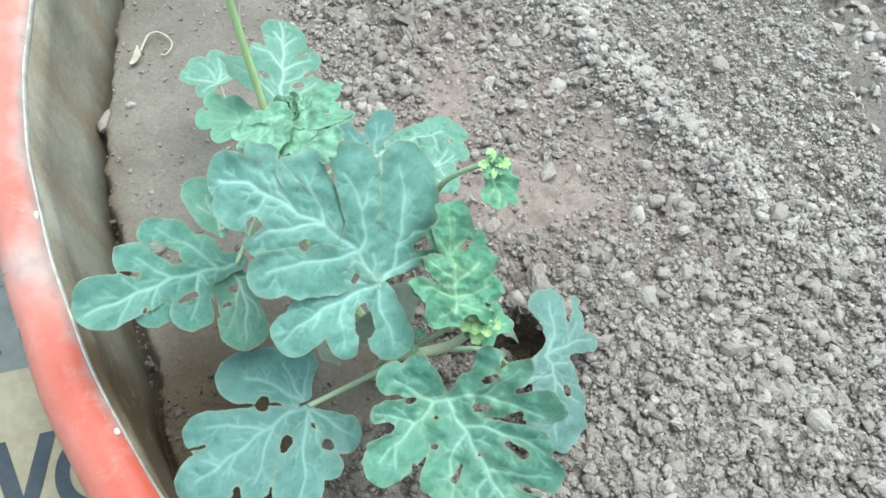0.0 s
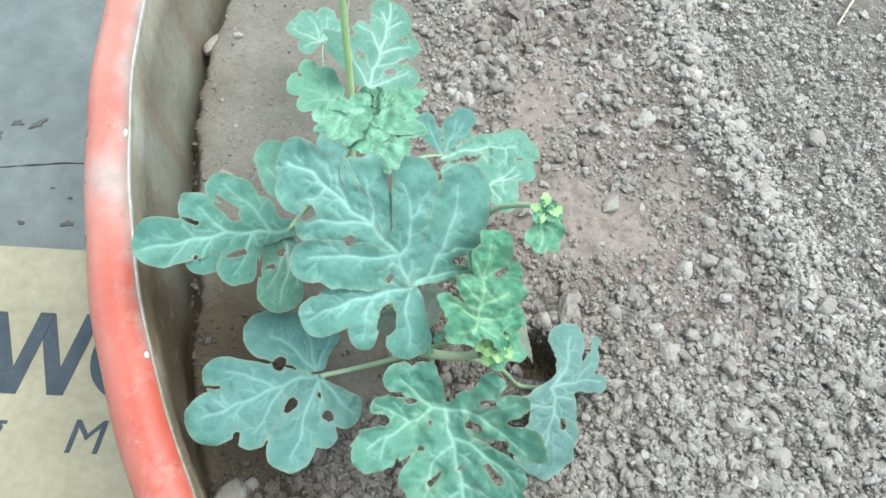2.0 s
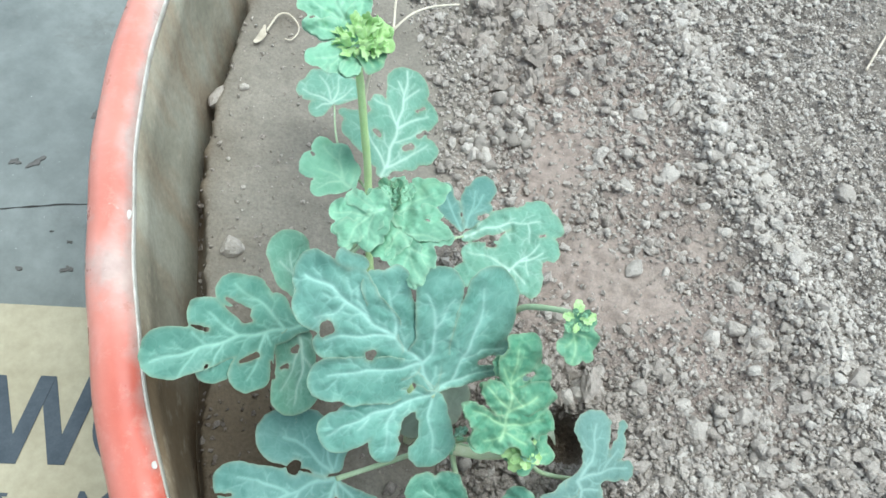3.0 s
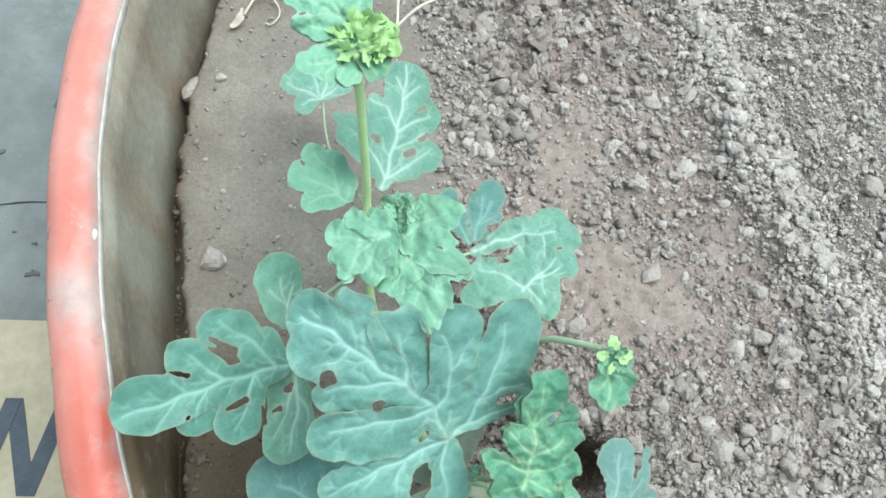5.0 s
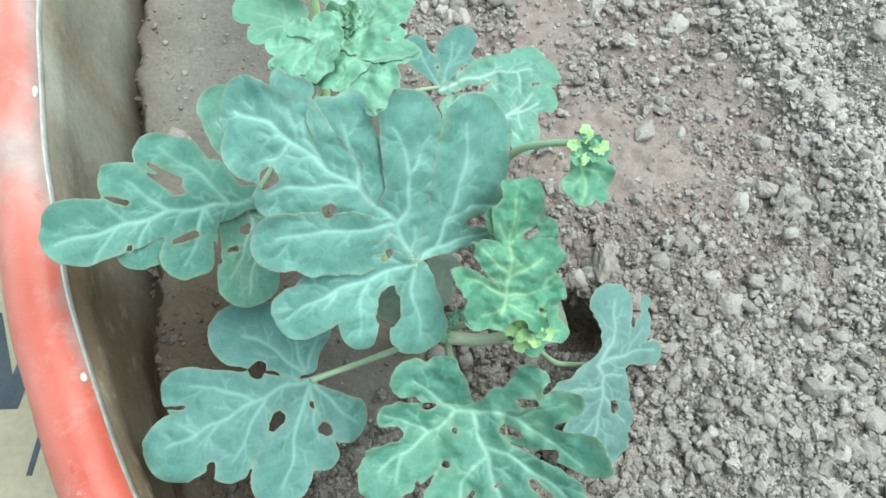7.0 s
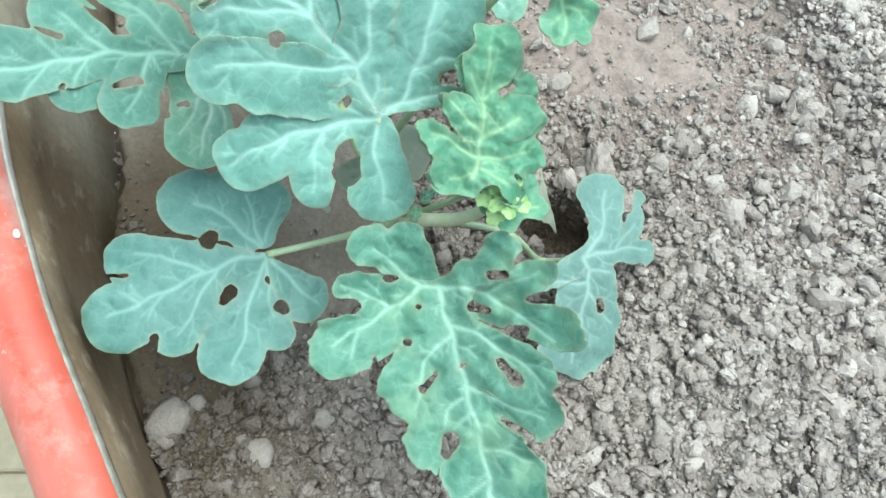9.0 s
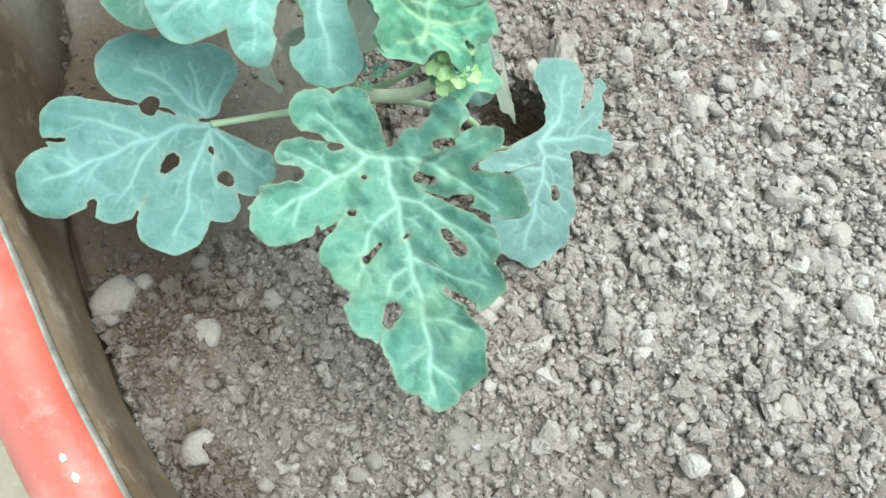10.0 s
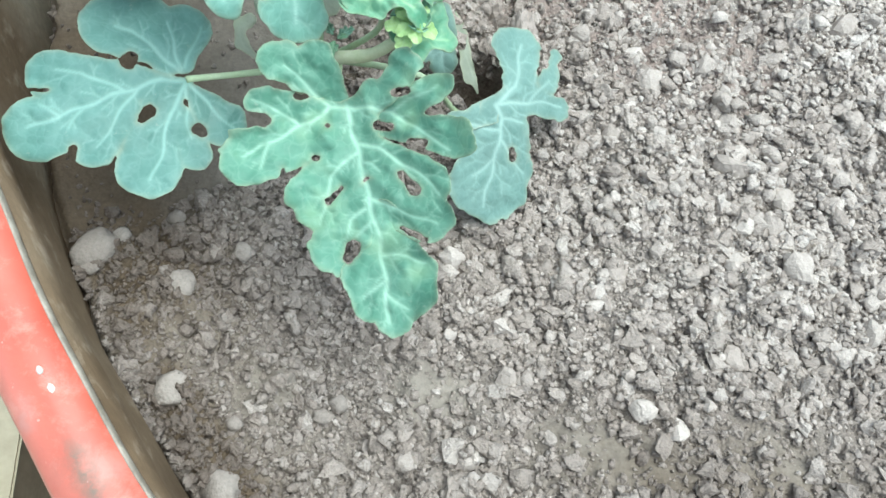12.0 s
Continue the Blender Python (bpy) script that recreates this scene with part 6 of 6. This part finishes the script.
stem("petiole", [(-0.0441, 0.2720, 0.0980), (-0.0480, 0.2480, 0.0940), turned(LEFTB["at"]) @ Vector((0.003, 0.000, -0.0015))], [1.2, 1.0, 0.9])
stem("petiole", [(-0.0385, 0.2958, 0.1180), (-0.0400, 0.2760, 0.1020), turned(LEFTC["at"]) @ Vector((0.0015, -0.0180, -0.0006))], [1.2, 1.0, 0.9])
stem("petiole", [(-0.0385, 0.2958, 0.1180), (-0.0736, 0.3392, 0.0850), (-0.0950, 0.3874, 0.0560)], [0.8, 0.65, 0.55], M_STEM, "thin pale leaf stalk")
stem("petiole", [(-0.0494, 0.3122, 0.1600), (-0.0528, 0.3210, 0.1650), (-0.0518, 0.3257, 0.1780)], [1.0, 1.0, 0.8], M_STRAW, "thin pale leaf stalk")

stem("tendril", [(-0.0500, 0.3160, 0.2000), (-0.0458, 0.3325, 0.1980), (-0.0452, 0.3370, 0.1970), (-0.0490, 0.3530, 0.1990), (-0.0500, 0.3700, 0.1960)], [0.7, 0.65, 0.6, 0.5, 0.4], M_STRAW, "thin pale tendril")
stem("tendril", [(-0.0452, 0.3370, 0.1970), (-0.0400, 0.3465, 0.1990), (-0.0335, 0.3570, 0.1960), (-0.0230, 0.3690, 0.1900)], [0.6, 0.6, 0.5, 0.4], M_STRAW, "thin pale tendril")

# tufts of small curled leaves at the growing tips
TUFT = [(0, 0, 2.0, 12, 0, 4.4), (3, 0, 2.2, 6, 4.4, 2.2), (3, 0, 2.2, 6, -4.4, 2.2), (7, 0, 2.4, 10.5, 4.8, 2.0), (7, 0, 2.4, 10.5, -4.8, 2.0), (11, 0, 2.4, 14.5, 2.6, 2.0), (11, 0, 2.4, 14.5, -2.6, 2.0)]
TUFT_VEINS = [(0, 0, 15, 0, 1.4), (3, 0, 6, 5, 1.0), (3, 0, 6, -5, 1.0), (7, 0, 11, 5, 0.9), (7, 0, 11, -5, 0.9)]


FINGER = [(0, 0, 1.3, 7, 0.4, 1.9), (7, 0.4, 1.9, 11, -0.3, 1.2), (5, 0, 1.0, 8.5, 2.2, 0.9), (5, 0, 1.0, 8.5, -2.2, 0.9)]


def bunch(holder, at, count, scale, material, wide, deep, seed):
    """Narrow folded leaflets that stand close together at a growing tip."""
    r = np.random.RandomState(seed)
    made = [leaf_mesh("leaflet", material, FINGER, (), [(0, 0, 11, 0, 1.2)], step=0.55, pucker=0.9, ruffle=1.2, cup=4.0 + 2 * k, bend=-3.0 + 3.0 * k, ragged=0.9, wave=1.2, crinkle=1.2, seed=seed + k) for k in range(3)]
    for k in range(count):
        a, d = 137.5 * k, math.sqrt((k + 0.5) / count)
        m = pose(*at) @ pose(wide * d * math.cos(radians(a)), deep * d * math.sin(radians(a)), 0.003 * (1 - d), 0, 0, a + 25 * r.normal()) @ pose(0, 0, 0, 0, -62 + 50 * d + 9 * r.normal(), 0)
        ob = under("leaflet", made[k % 3], holder, "", m @ pose(0, 0, 0, 30 * r.normal()))
        ob.scale = (scale * r.uniform(0.75, 1.15),) * 3


def tuft(holder, at, count, scale, materials, lean, seed):
    r = np.random.RandomState(seed)
    made = [leaf_mesh("curled_leaf", m, TUFT, (), TUFT_VEINS, step=0.7, pucker=1.0, ruffle=1.6, cup=2.0 * (1 + k % 2), bend=-2.5 + 2.0 * (k % 3), ragged=0.9, wave=1.4, crinkle=1.3, seed=seed + k) for k, m in enumerate(materials)]
    for k in range(count):
        ring = k / count
        m = pose(*at) @ pose(0, 0, 0.004 * (1 - ring), 0, 0, 137.5 * k) @ pose(0.0020, 0, 0, 0, -lean * (1 - ring) + 12 * r.normal() - 5, 0)
        ob = under("curled_leaf", made[k % len(made)], holder, "", m @ pose(0, 0, 0, 12 * r.normal()))
        ob.scale = (scale * (0.45 + 0.6 * ring),) * 3


bunch(upright, (TIPY["at"][0] - 0.001, TIPY["at"][1] + 0.004, 0.2080, -8, 0, 15), 34, 0.62, M_TIP, 0.0085, 0.0065, 21)
tuft(main, (0.0672, 0.2035, 0.0910, 10, 12, 0), 16, 0.52, (M_TIP, M_TIP, M_BRIGHT), 28, 31)
tuft(side, (0.0687, 0.2506, 0.1510, 20, 10, 0), 9, 0.42, (M_TIP, M_YOUNG), 30, 41)
tuft(main, (0.0351, 0.2061, 0.0600, 0, 0, 0), 4, 0.50, (M_YOUNG, M_GREEN), 50, 51)
tuft(upright, (-0.0255, 0.2842, 0.1420, 5, -18, 0), 20, 0.72, (M_BRIGHT, M_BRIGHT, M_YOUNG), 22, 61)

# ---- small dry bits on the soil ----


def litter(name, label, points, radii, material):
    ob = new(name, tube_mesh(name, points, [r / 1000 for r in radii], material, 7))
    return tagged(ob, label, "straw")


litter("straw", "short pale dry straw lying on the soil", [(0.2771, 0.6051, 0.0040), (0.2856, 0.6308, 0.0060), (0.2959, 0.6583, 0.0040)], [1.0, 1.1, 0.9], M_STRAW)
litter("dry_tendril", "pale dry curled tendril lying on the soil", [(-0.1800, 0.4700, 0.0040), (-0.1769, 0.4861, 0.0060), (-0.1700, 0.4905, 0.0050), (-0.1610, 0.4850, 0.0040), (-0.1577, 0.4768, 0.0040), (-0.1605, 0.4693, 0.0030), (-0.1650, 0.4690, 0.0030)], [0.9, 0.8, 0.7, 0.6, 0.5, 0.5, 0.4], M_STRAW)
flake = new("dry_leaf_flake", leaf_mesh("dry_leaf_flake", M_STRAW, [(0, 0, 1.5, 6, 3, 3.2), (6, 3, 3, 9, 8, 1.5)], step=0.8, ruffle=1.2))
flake.matrix_basis = pose(-0.1842, 0.4590, 0.004, 6, -8, 30)
tagged(flake, "pale dry leaf flake lying on the soil", "dry leaf")

# white flecks of paint on the rim
for x, y, z, s in ((-0.1647, 0.2621, 0.0845, 2.4), (-0.0945, 0.1466, 0.0855, 1.5), (-0.0104, 0.0458, 0.0875, 1.2), (-0.0051, 0.0415, 0.087, 1.3)):
    a = math.atan2(y - CY, x - CX)
    bm = bmesh.new()
    bmesh.ops.create_icosphere(bm, subdivisions=2, radius=1.0)
    for v in bm.verts:
        v.co *= 1 + 0.25 * noise.noise(v.co * 1.7 + Vector((x * 90, 0, 0)))
    bmesh.ops.transform(bm, matrix=pose(x, y, z, 0, 0, math.degrees(a)) @ Matrix.Diagonal((s * 0.9e-3, s * 1.3e-3, 0.5e-3, 1)), verts=bm.verts)
    part("paint_fleck", bm, M_CHIP, lip, "white paint fleck", True)
